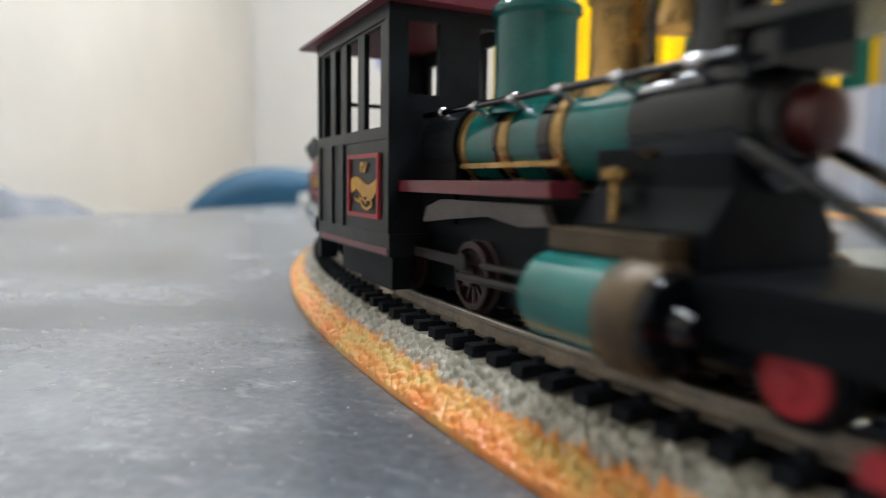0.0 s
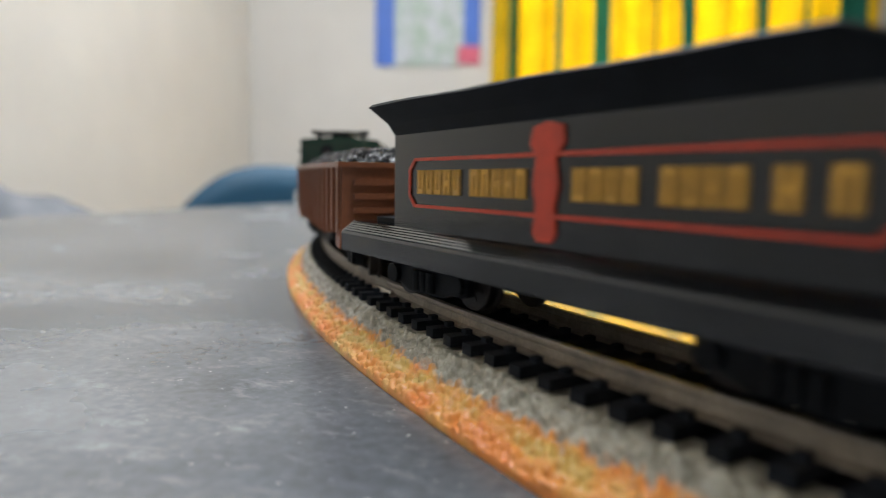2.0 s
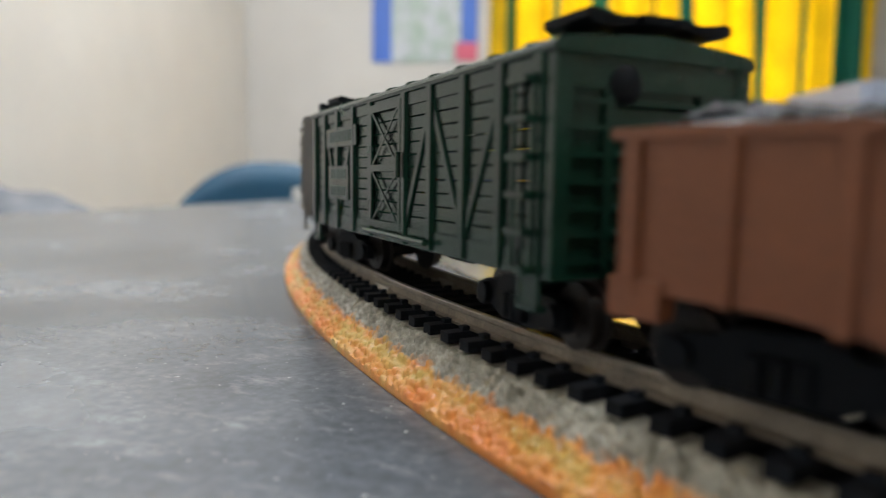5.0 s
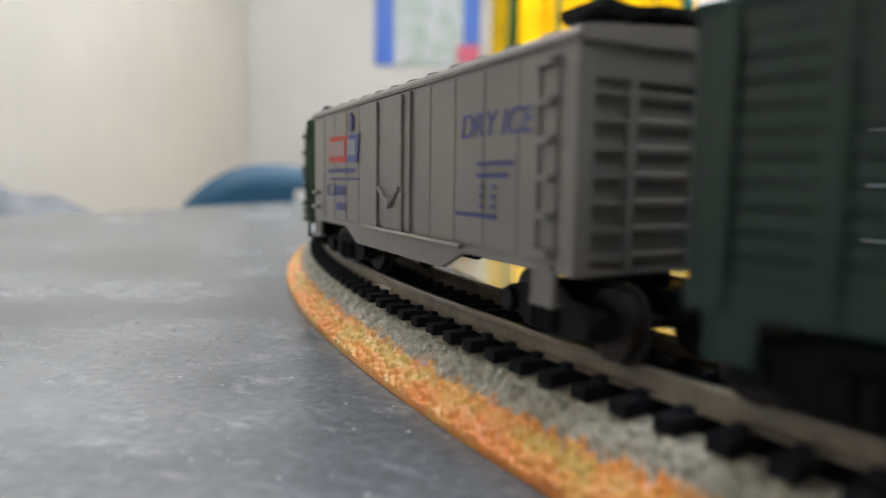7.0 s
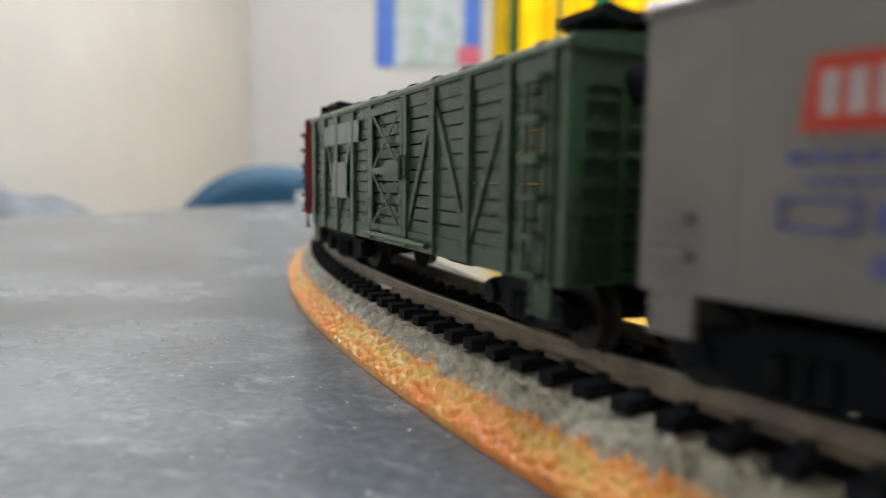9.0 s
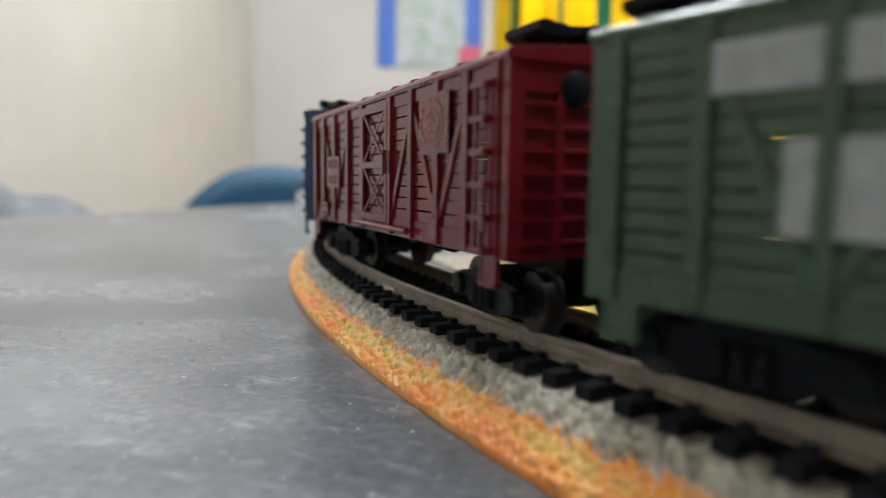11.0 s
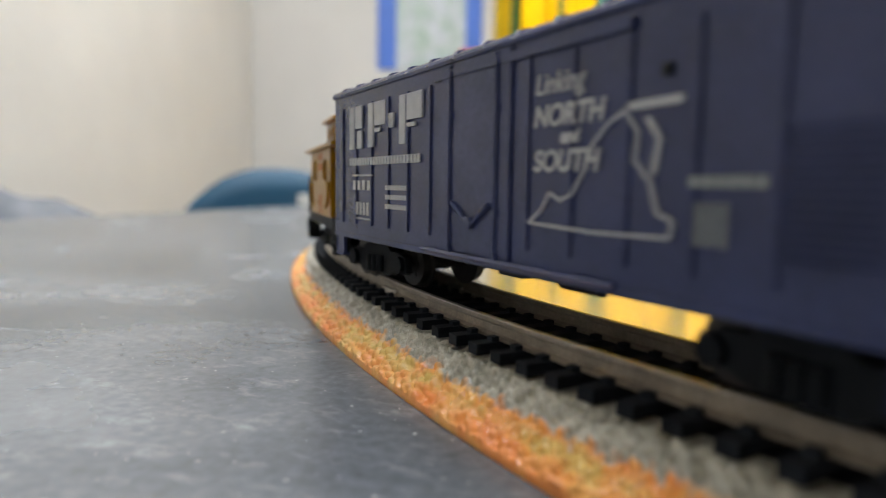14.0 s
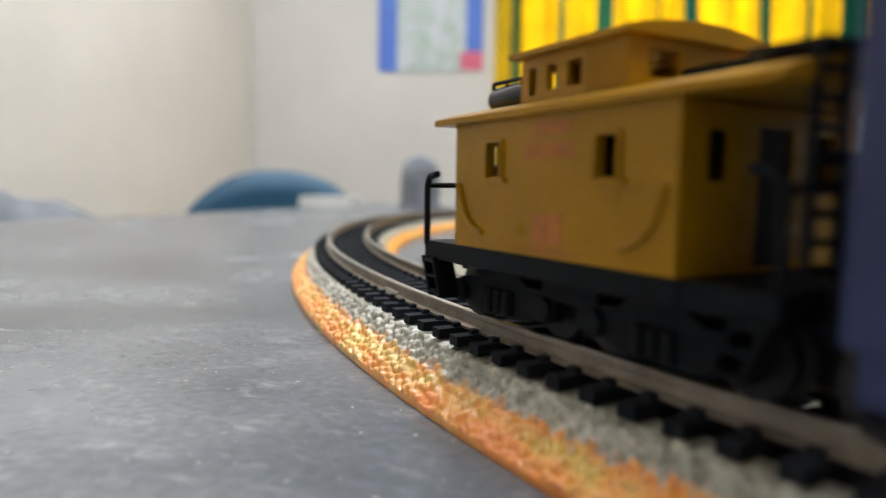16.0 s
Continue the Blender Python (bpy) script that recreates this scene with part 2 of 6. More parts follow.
M = dict(
    laminate=laminate(),
    roadbed=by_radius(),
    # wall colours offset the lamps: cream wall lightened, north wall (wall2) darkened
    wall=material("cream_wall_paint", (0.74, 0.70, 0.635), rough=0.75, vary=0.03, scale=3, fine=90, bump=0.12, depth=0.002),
    wall2=material("toned_down_wall_paint", (0.565, 0.54, 0.50), rough=0.75, vary=0.03, scale=3, fine=90, bump=0.12, depth=0.002),
    ceiling=material("white_ceiling_paint", (0.78, 0.77, 0.74), rough=0.8, vary=0.02, scale=2, fine=60),
    floor=material("grey_floor_tile", (0.32, 0.30, 0.27), rough=0.4, vary=0.08, scale=4, fine=60),
    edge=material("table_edging", (0.06, 0.06, 0.065), rough=0.4, vary=0.1),
    tie=material("black_tie_plastic", (0.009, 0.011, 0.015), rough=0.9, vary=0.3, scale=300, fine=2500, island=0.25, spec=0.25),
    rail=material("nickel_rail", (0.36, 0.325, 0.28), rough=0.42, metal=1.0, vary=0.14, scale=120, fine=1500, bump=0.05),
    rail_side=material("weathered_rail_web", (0.24, 0.20, 0.155), rough=0.42, metal=0.6, vary=0.2, scale=150, fine=1500),
    black=material("black_plastic", (0.0062, 0.0075, 0.0093), rough=0.5, vary=0.25, scale=120, fine=1800, bump=0.08, spec=0.1),
    cab_black=material("satin_black_cab_paint", (0.0085, 0.0095, 0.0115), rough=0.34, vary=0.25, scale=120, fine=1800, bump=0.06, spec=0.22),
    gloss=material("glossy_black_plastic", (0.003, 0.004, 0.0055), rough=0.12, vary=0.25, scale=120, fine=1800, bump=0.0),
    steel=material("wheel_steel", (0.020, 0.017, 0.015), rough=0.45, metal=0.2, vary=0.2, scale=200, fine=2000, spec=0.3),
    driver=material("dark_red_wheel_paint", (0.028, 0.008, 0.008), rough=0.45, vary=0.2, scale=150, fine=1500),
    plate_red=material("dark_red_plate_paint", (0.055, 0.009, 0.008), rough=0.3, vary=0.2, scale=120, fine=1200),
    board=material("maroon_board_paint", (0.15, 0.022, 0.034), rough=0.35, vary=0.15, scale=100, fine=1200),
    bronze=material("dark_bronze_paint", (0.075, 0.048, 0.022), rough=0.4, metal=0.3, vary=0.2, scale=120, fine=1500),
    tank=material("satin_black_tank", (0.007, 0.0075, 0.009), rough=0.1, vary=0.25, scale=60, fine=1500, bump=0.02, spec=0.5),
    brass=material("brass_paint", (0.36, 0.22, 0.075), rough=0.28, metal=0.85, vary=0.15, scale=150, fine=1500),
    teal=material("teal_enamel", (0.010, 0.12, 0.105), rough=0.13, vary=0.12, scale=90, fine=1500, bump=0.0),
    red=material("dark_red_plastic", (0.135, 0.0065, 0.012), rough=0.22, vary=0.12, scale=60, fine=1200, bump=0.08),
    cherry=material("red_paint", (0.36, 0.022, 0.03), rough=0.4, vary=0.1, scale=80, fine=1200),
    wheel_red=material("dull_red_wheel_paint", (0.42, 0.014, 0.022), rough=0.35, vary=0.15, scale=150, fine=1200),
    brown=material("red_brown_plastic", (0.215, 0.075, 0.032), rough=0.42, vary=0.12, scale=50, fine=1200, bump=0.08),
    greenA=material("dark_green_plastic", (0.008, 0.032, 0.020), rough=0.24, vary=0.15, scale=60, fine=1200, bump=0.08),
    greenB=material("moss_green_plastic", (0.036, 0.072, 0.034), rough=0.28, vary=0.14, scale=60, fine=1200, bump=0.08),
    silver=material("silver_grey_paint", (0.225, 0.208, 0.195), rough=0.32, metal=0.25, vary=0.06, scale=60, fine=1500, bump=0.06),
    blue=material("navy_plastic", (0.032, 0.041, 0.108), rough=0.2, vary=0.12, scale=60, fine=1200, bump=0.03, spec=0.4),
    yellow=material("mustard_yellow_plastic", (0.36, 0.175, 0.001), rough=0.3, vary=0.07, scale=60, fine=1200, bump=0.03, spec=0.22),
    white=material("white_lettering", (0.47, 0.47, 0.48), rough=0.5, vary=0.06, scale=400, fine=3000),
    worn=material("worn_dark_splasher_paint", (0.075, 0.062, 0.055), rough=0.5, vary=0.25, scale=100, fine=1200),
    # tinted metal for the added reflector that strengthens the table's curtain reflection
    reflector=material("yellowish_reflector", (0.64, 0.60, 0.42), rough=0.17, metal=0.8, vary=0.05, scale=20, fine=300, bump=0.01),
    dimgreen=material("dim_green_grey_lettering", (0.085, 0.12, 0.10), rough=0.5, vary=0.1, scale=400, fine=3000),
    greyink=material("dim_grey_lettering", (0.30, 0.32, 0.31), rough=0.5, vary=0.1, scale=400, fine=3000),
    blueink=material("blue_lettering", (0.09, 0.10, 0.30), rough=0.5, vary=0.08, scale=400, fine=3000),
    orange_ink=material("faint_orange_lettering", (0.42, 0.13, 0.01), rough=0.5, vary=0.1, scale=300, fine=2000),
    redink=material("red_lettering", (0.54, 0.05, 0.02), rough=0.5, vary=0.08, scale=400, fine=3000),
    gold=material("yellow_lettering", (0.60, 0.32, 0.045), rough=0.5, vary=0.1, scale=400, fine=3000),
    faded=material("faded_brown_lettering", (0.27, 0.12, 0.055), rough=0.5, vary=0.1, scale=300, fine=2000),
    mustard=material("dull_mustard_panel", (0.38, 0.235, 0.03), rough=0.5, vary=0.15, scale=300, fine=2000),
    dimred=material("pale_red_lettering", (0.21, 0.065, 0.062), rough=0.5, vary=0.1, scale=300, fine=2000),
    coal=material("black_coal_load", (0.012, 0.012, 0.014), rough=0.22, vary=0.4, scale=400, fine=2500, bump=0.6, depth=0.0004),
    curtain_yellow=material("yellow_curtain_cloth", (0.80, 0.60, 0.012), rough=0.85, vary=0.06, scale=8, fine=300, translucent=0.6),
    curtain_green=material("green_curtain_cloth", (0.02, 0.19, 0.13), rough=0.85, vary=0.06, scale=8, fine=300, translucent=0.5),
    chair_blue=material("blue_chair_plastic", (0.004, 0.058, 0.115), rough=0.55, vary=0.06, scale=10, fine=300),
    chrome=material("chrome_tube", (0.6, 0.6, 0.62), rough=0.2, metal=1.0, vary=0.05),
    poster_blue=material("poster_blue_print", (0.055, 0.14, 0.50), rough=0.5, vary=0.08, scale=6, fine=200),
    poster_mid=material("poster_pale_print", (0.50, 0.52, 0.55), rough=0.5, vary=0.2, scale=14, fine=60, colour2=(0.33, 0.42, 0.33)),
    poster_red=material("poster_red_print", (0.55, 0.10, 0.16), rough=0.5, vary=0.1, scale=10, fine=100),
    fabric=material("grey_mottled_fabric", (0.13, 0.14, 0.16), rough=0.9, vary=0.3, scale=30, fine=500, colour2=(0.23, 0.235, 0.25), bump=0.4, depth=0.002),
    frame=material("white_window_paint", (0.75, 0.74, 0.70), rough=0.4, vary=0.03, scale=8, fine=100),
    box_grey=material("grey_blue_box_plastic", (0.30, 0.33, 0.40), rough=0.45, vary=0.06, scale=10, fine=200),
    diffuser=glow("lit_lamp_diffuser", (1.0, 0.98, 0.94), 4.0),
    lamp_glow=material("lamp_housing_white", (0.8, 0.8, 0.78), rough=0.5, vary=0.02),
)


# ---- mesh helpers (small things in millimetres, scaled when linked) ----
def box(bm, x0, x1, y0, y1, z0, z1):
    v = [bm.verts.new((x, y, z)) for x in (x0, x1) for y in (y0, y1) for z in (z0, z1)]
    for f in ((0, 1, 3, 2), (4, 6, 7, 5), (0, 4, 5, 1), (2, 3, 7, 6), (0, 2, 6, 4), (1, 5, 7, 3)):
        bm.faces.new([v[i] for i in f])
    return v


def rod(bm, a, b, r, n=10, r2=None):
    a, b = Vector(a), Vector(b)
    q = (b - a).to_track_quat("Z", "Y").to_matrix()
    rings = []
    for c, rad in ((a, r), (b, r if r2 is None else r2)):
        rings.append([bm.verts.new(c + q @ Vector((rad * math.cos(2 * math.pi * i / n), rad * math.sin(2 * math.pi * i / n), 0))) for i in range(n)])
    for i in range(n):
        bm.faces.new((rings[0][i], rings[0][(i + 1) % n], rings[1][(i + 1) % n], rings[1][i]))
    bm.faces.new(rings[0][::-1])
    bm.faces.new(rings[1])


def lathe(bm, profile, n=24, axis="z", at=(0, 0, 0)):
    """Turns (radius, height) points round an axis through at."""
    rings = []
    for r, h in profile:
        ring = []
        for i in range(n):
            a = 2 * math.pi * i / n
            u, v = r * math.cos(a), r * math.sin(a)
            co = {"z": (u, v, h), "x": (h, u, v), "y": (u, h, v)}[axis]
            ring.append(bm.verts.new(Vector(co) + Vector(at)))
        rings.append(ring)
    for j in range(len(rings) - 1):
        for i in range(n):
            bm.faces.new((rings[j][i], rings[j][(i + 1) % n], rings[j + 1][(i + 1) % n], rings[j + 1][i]))
    bm.faces.new(rings[0][::-1])
    bm.faces.new(rings[-1])


def extrude(bm, outline, y0, y1, axis="y"):
    """A prism from an outline of (a, b) points: along y (a=x, b=z) or along x (a=y, b=z)."""
    make = (lambda a, b, c: (a, c, b)) if axis == "y" else ((lambda a, b, c: (c, a, b)) if axis == "x" else (lambda a, b, c: (a, b, c)))
    r0 = [bm.verts.new(make(a, b, y0)) for a, b in outline]
    r1 = [bm.verts.new(make(a, b, y1)) for a, b in outline]
    n = len(outline)
    for i in range(n):
        bm.faces.new((r0[i], r0[(i + 1) % n], r1[(i + 1) % n], r1[i]))
    bm.faces.new(r0[::-1])
    bm.faces.new(r1)


def soften(bm, w, seg=2):
    bmesh.ops.bevel(bm, geom=[e for e in bm.edges if len(e.link_faces) == 2 and e.calc_face_angle(0) > 0.6], offset=w, segments=seg, affect="EDGES", clamp_overlap=True)


def link(name, bm, mat, parent=None, label="", scale=0.001, smooth=False):
    bmesh.ops.recalc_face_normals(bm, faces=bm.faces)
    if scale != 1:
        bmesh.ops.scale(bm, vec=(scale,) * 3, verts=bm.verts)
    me = bpy.data.meshes.new(name)
    bm.to_mesh(me)
    bm.free()
    if smooth:
        me.shade_smooth()
        me.set_sharp_from_angle(angle=radians(40))
    me.materials.append(M[mat] if isinstance(mat, str) else mat)
    ob = new(name, me)
    if parent is not None:
        ob.parent = parent
    if label:
        ob["label"] = label
    return ob


def part(name, bm, mat, parent, label="", smooth=False):
    return link(name, bm, mat, parent, label, 0.001, smooth)


def shared(name, me, parent, m):
    """One more object on a mesh that is already made."""
    ob = new(name, me)
    ob.parent = parent
    ob.matrix_basis = m
    return ob


def letters(name, body, size, mat, parent, m, squeeze=1.0, depth=0.05, label="", slant=0.0, weight=0.0):
    """Lettering in the built-in font, as a thin mesh; size is the letter height in mm, m its pose in mm."""
    cu = bpy.data.curves.new(name, "FONT")
    cu.body, cu.size, cu.extrude, cu.align_x, cu.shear, cu.offset = body, size * 1.4, depth, "CENTER", slant, weight
    tmp = new(name, cu)
    me = bpy.data.meshes.new_from_object(tmp.evaluated_get(bpy.context.evaluated_depsgraph_get()))
    bpy.data.objects.remove(tmp)
    me.transform(Matrix.Scale(0.001, 4) @ m @ Matrix.Diagonal((squeeze, 1, 1, 1)))
    me.materials.clear()
    me.materials.append(M[mat])
    ob = new(name, me)
    ob.parent = parent
    if label:
        ob["label"] = label
    return ob


# ---- the room ----
FLOOR_Z, CEIL_Z = -0.75, 1.85
WX, WY = -0.86, 3.0


def slab(name, x0, x1, y0, y1, z0, z1, mat, label, category, kind="structure"):
    bm = bmesh.new()
    box(bm, x0, x1, y0, y1, z0, z1)
    return tagged(link(name, bm, mat, scale=1), label, category, kind=kind)


slab("floor", -1.1, 4.2, -2.2, 3.3, FLOOR_Z - 0.1, FLOOR_Z, "floor", "grey tiled room floor under the table", "floor")
slab("ceiling", -1.1, 4.2, -2.2, 3.3, CEIL_Z, CEIL_Z + 0.1, "ceiling", "white painted flat ceiling", "ceiling")
slab("wall_west", WX - 0.12, WX, -2.2, WY + 0.12, FLOOR_Z, CEIL_Z, "wall", "plain cream painted wall", "wall")
slab("wall_south", WX, 4.0, -2.2, -2.08, FLOOR_Z, CEIL_Z, "wall", "plain cream painted wall behind the table", "wall")
slab("wall_east", 4.0, 4.12, -2.2, WY + 0.12, FLOOR_Z, CEIL_Z, "wall", "plain cream painted side wall", "wall")
# back wall with the window opening behind the curtain
WIN = (0.30, 1.80, 0.10, 1.45)
bm = bmesh.new()
box(bm, WX, WIN[0], WY, WY + 0.12, FLOOR_Z, CEIL_Z)
box(bm, WIN[1], 4.0, WY, WY + 0.12, FLOOR_Z, CEIL_Z)
box(bm, WIN[0], WIN[1], WY, WY + 0.12, FLOOR_Z, WIN[2])
box(bm, WIN[0], WIN[1], WY, WY + 0.12, WIN[3], CEIL_Z)
tagged(link("wall_north", bm, "wall2", scale=1), "pale painted wall with a curtained window, colour darkened to offset the lamps", "wall", kind="structure")


def window():
    top = tagged(new("window_1"), "white-framed window behind the striped curtain", "window", kind="structure")
    x0, x1, z0, z1 = WIN
    for a in ((x0, x0 + 0.05, z0, z1), (x1 - 0.05, x1, z0, z1), (x0 + 0.05, x1 - 0.05, z0, z0 + 0.05), (x0 + 0.05, x1 - 0.05, z1 - 0.05, z1), ((x0 + x1) / 2 - 0.02, (x0 + x1) / 2 + 0.02, z0 + 0.05, z1 - 0.05)):
        bm = bmesh.new()
        box(bm, a[0], a[1], WY + 0.03, WY + 0.08, a[2], a[3])
        soften(bm, 0.004)
        link("window_frame", bm, "frame", top, scale=1)


window()


def curtain():
    """Wavy hanging cloth in yellow strips with narrow green ones between them."""
    top = tagged(new("curtain"), "bright yellow curtain with narrow green stripes, hanging in folds", "curtain")
    # edges of the strips: (left at the top, lean to the right downwards), green ones marked
    cuts = [(0.215, 0, 0), (0.283, 0.0, 1), (0.330, 0.0, 0), (0.490, 0.0, 1), (0.520, 0.01, 0), (0.660, 0.01, 1), (0.716, 0.01, 0), (0.905, 0.01, 1), (0.925, 0.01, 0), (1.015, 0.05, 1), (1.065, 0.08, 0), (1.335, 0.05, 1), (1.385, 0.05, 0), (1.535, 0.01, 1), (1.600, 0.01, 0), (1.695, 0.01, 1), (1.815, 0.02, 0), (1.875, 0.0, 0)]
    for i in range(len(cuts) - 1):
        green = cuts[i][2]
        bm = bmesh.new()
        n = 5 if green else 12
        cols = []
        for s in range(n + 1):
            col = []
            for k in range(13):
                z = -0.62 + 2.35 * k / 12
                f = s / n
                lean = ((1 - f) * cuts[i][1] + f * cuts[i + 1][1]) * (0.9 - z)
                u = (1 - f) * cuts[i][0] + f * cuts[i + 1][0] + lean
                y = WY - 0.075 + 0.042 * math.sin(u * 40 + 0.5 * math.sin(z * 1.7)) + 0.012 * math.sin(u * 97 + z)
                col.append(bm.verts.new((u, y, z)))
            cols.append(col)
        for s in range(n):
            for k in range(12):
                bm.faces.new((cols[s][k], cols[s + 1][k], cols[s + 1][k + 1], cols[s][k + 1]))
        ob = link("stripe" if green else "cloth_panel", bm, "curtain_green" if green else "curtain_yellow", top, scale=1, smooth=True)
        md = ob.modifiers.new("thickness", "SOLIDIFY")
        md.thickness = 0.0015
    bm = bmesh.new()
    rod(bm, (0.12, WY - 0.075, 1.74), (1.98, WY - 0.075, 1.74), 0.012)
    link("curtain_rod", bm, "chrome", top, scale=1, smooth=True)


curtain()


def poster():
    top = tagged(new("poster"), "pale printed poster with blue side bands on the wall", "poster")
    y = WY - 0.004
    x0, x1, z0, z1 = -0.30, 0.165, 0.545, 1.25
    for nm, a, b, c, d, mt in (("print", x0 + 0.085, x1 - 0.075, z0, z1, "poster_mid"), ("band", x0, x0 + 0.085, z0, z1, "poster_blue"), ("band", x1 - 0.075, x1, z0 + 0.09, z1, "poster_blue"), ("corner_print", x1 - 0.10, x1, z0 + 0.01, z0 + 0.09, "poster_red")):
        bm = bmesh.new()
        box(bm, a, b, y - (0.003 if nm != "corner_print" else 0.005), y, c, d)
        link(nm, bm, mt, top, scale=1)


poster()


def tube_fixture(x, y, turn=0):
    top = tagged(new("unseen_ceiling_light"), "white fluorescent ceiling fixture, unseen, added to hold a room lamp", "ceiling light", group="ceiling lights")
    top.matrix_world = pose(x, y, CEIL_Z, 0, 0, turn)
    bm = bmesh.new()
    box(bm, -0.65, 0.65, -0.15, 0.15, -0.03, 0)
    soften(bm, 0.006)
    link("housing", bm, "lamp_glow", top, scale=1)
    bm = bmesh.new()
    box(bm, -0.6, 0.6, -0.12, 0.12, -0.042, -0.03)
    soften(bm, 0.004)
    link("diffuser", bm, "diffuser", top, scale=1)


# unseen housings for the tubes; the last two hold the added fill
tube_fixture(-0.17, 1.55)
tube_fixture(1.2, -0.2)
tube_fixture(0.03, 0.32, 90)

# ---- the table ----
TA = math.atan2(-0.313, 0.95)  # turn of its long edge
TABLE = pose(-0.12, 1.45, 0, 0, 0, math.degrees(TA))


def table():
    top = tagged(new("table"), "large table with a dark slate-patterned laminate top", "table")
    top.matrix_world = TABLE
    bm = bmesh.new()
    box(bm, 0, 1.8, -2.15, 0, -0.028, 0)
    link("tabletop", bm, "laminate", top, scale=1)
    bm = bmesh.new()
    for a in ((-0.003, 0, -2.153, 0.003), (1.8, 1.803, -2.153, 0.003), (0, 1.8, 0, 0.003), (0, 1.8, -2.153, -2.15)):
        box(bm, *a, -0.03, -0.0005)
    link("edging", bm, "edge", top, scale=1)
    for x in (0.1, 1.7):
        for y in (-2.05, -0.1):
            bm = bmesh.new()
            box(bm, x - 0.025, x + 0.025, y - 0.025, y + 0.025, FLOOR_Z, -0.028)
            soften(bm, 0.004)
            link("leg", bm, "edge", top, scale=1)


table()


def chair(x, y, turn, label):
    top = tagged(new("chair"), label, "chair", group="chairs by the table")
    top.matrix_world = pose(x, y, FLOOR_Z, 0, 0, turn)
    bm = bmesh.new()  # back shell: an arched, slightly dished plate
    cols = []
    for i in range(25):
        a = -1 + 2 * i / 24
        h = 0.822 - 0.145 * abs(a) ** 2.6 - (0.03 if abs(a) > 0.98 else 0)
        cols.append([bm.verts.new((0.245 * a, 0.05 * (1 - a * a) + 0.03 * (z - 0.5), z)) for z in [0.47 + (h - 0.47) * k / 6 for k in range(7)]])
    for i in range(24):
        for k in range(6):
            bm.faces.new((cols[i][k], cols[i + 1][k], cols[i + 1][k + 1], cols[i][k + 1]))
    ob = link("backrest", bm, "chair_blue", top, scale=1, smooth=True)
    md = ob.modifiers.new("thickness", "SOLIDIFY")
    md.thickness = 0.008
    bm = bmesh.new()
    box(bm, -0.21, 0.21, -0.40, 0.04, 0.435, 0.46)
    soften(bm, 0.012, 3)
    link("seat", bm, "chair_blue", top, scale=1, smooth=True)
    for sx in (-0.18, 0.18):
        for sy in (-0.36, 0.02):
            bm = bmesh.new()
            rod(bm, (sx, sy, 0.436), (sx * 1.1, sy * 1.1, 0), 0.011)
            link("leg", bm, "chrome", top, scale=1, smooth=True)
        bm = bmesh.new()
        rod(bm, (sx, 0.03, 0.45), (sx, 0.035, 0.56), 0.011)
        link("back_post", bm, "chrome", top, scale=1, smooth=True)


chair(-0.41, 1.62, 12, "blue moulded plastic chair with a rounded back")


# ---- the track ----
def arc(th, r, z=0.0):
    return Vector((-r * math.cos(th), r * math.sin(th), z))


SEAM = -0.4053
SECTION = radians(22.5)


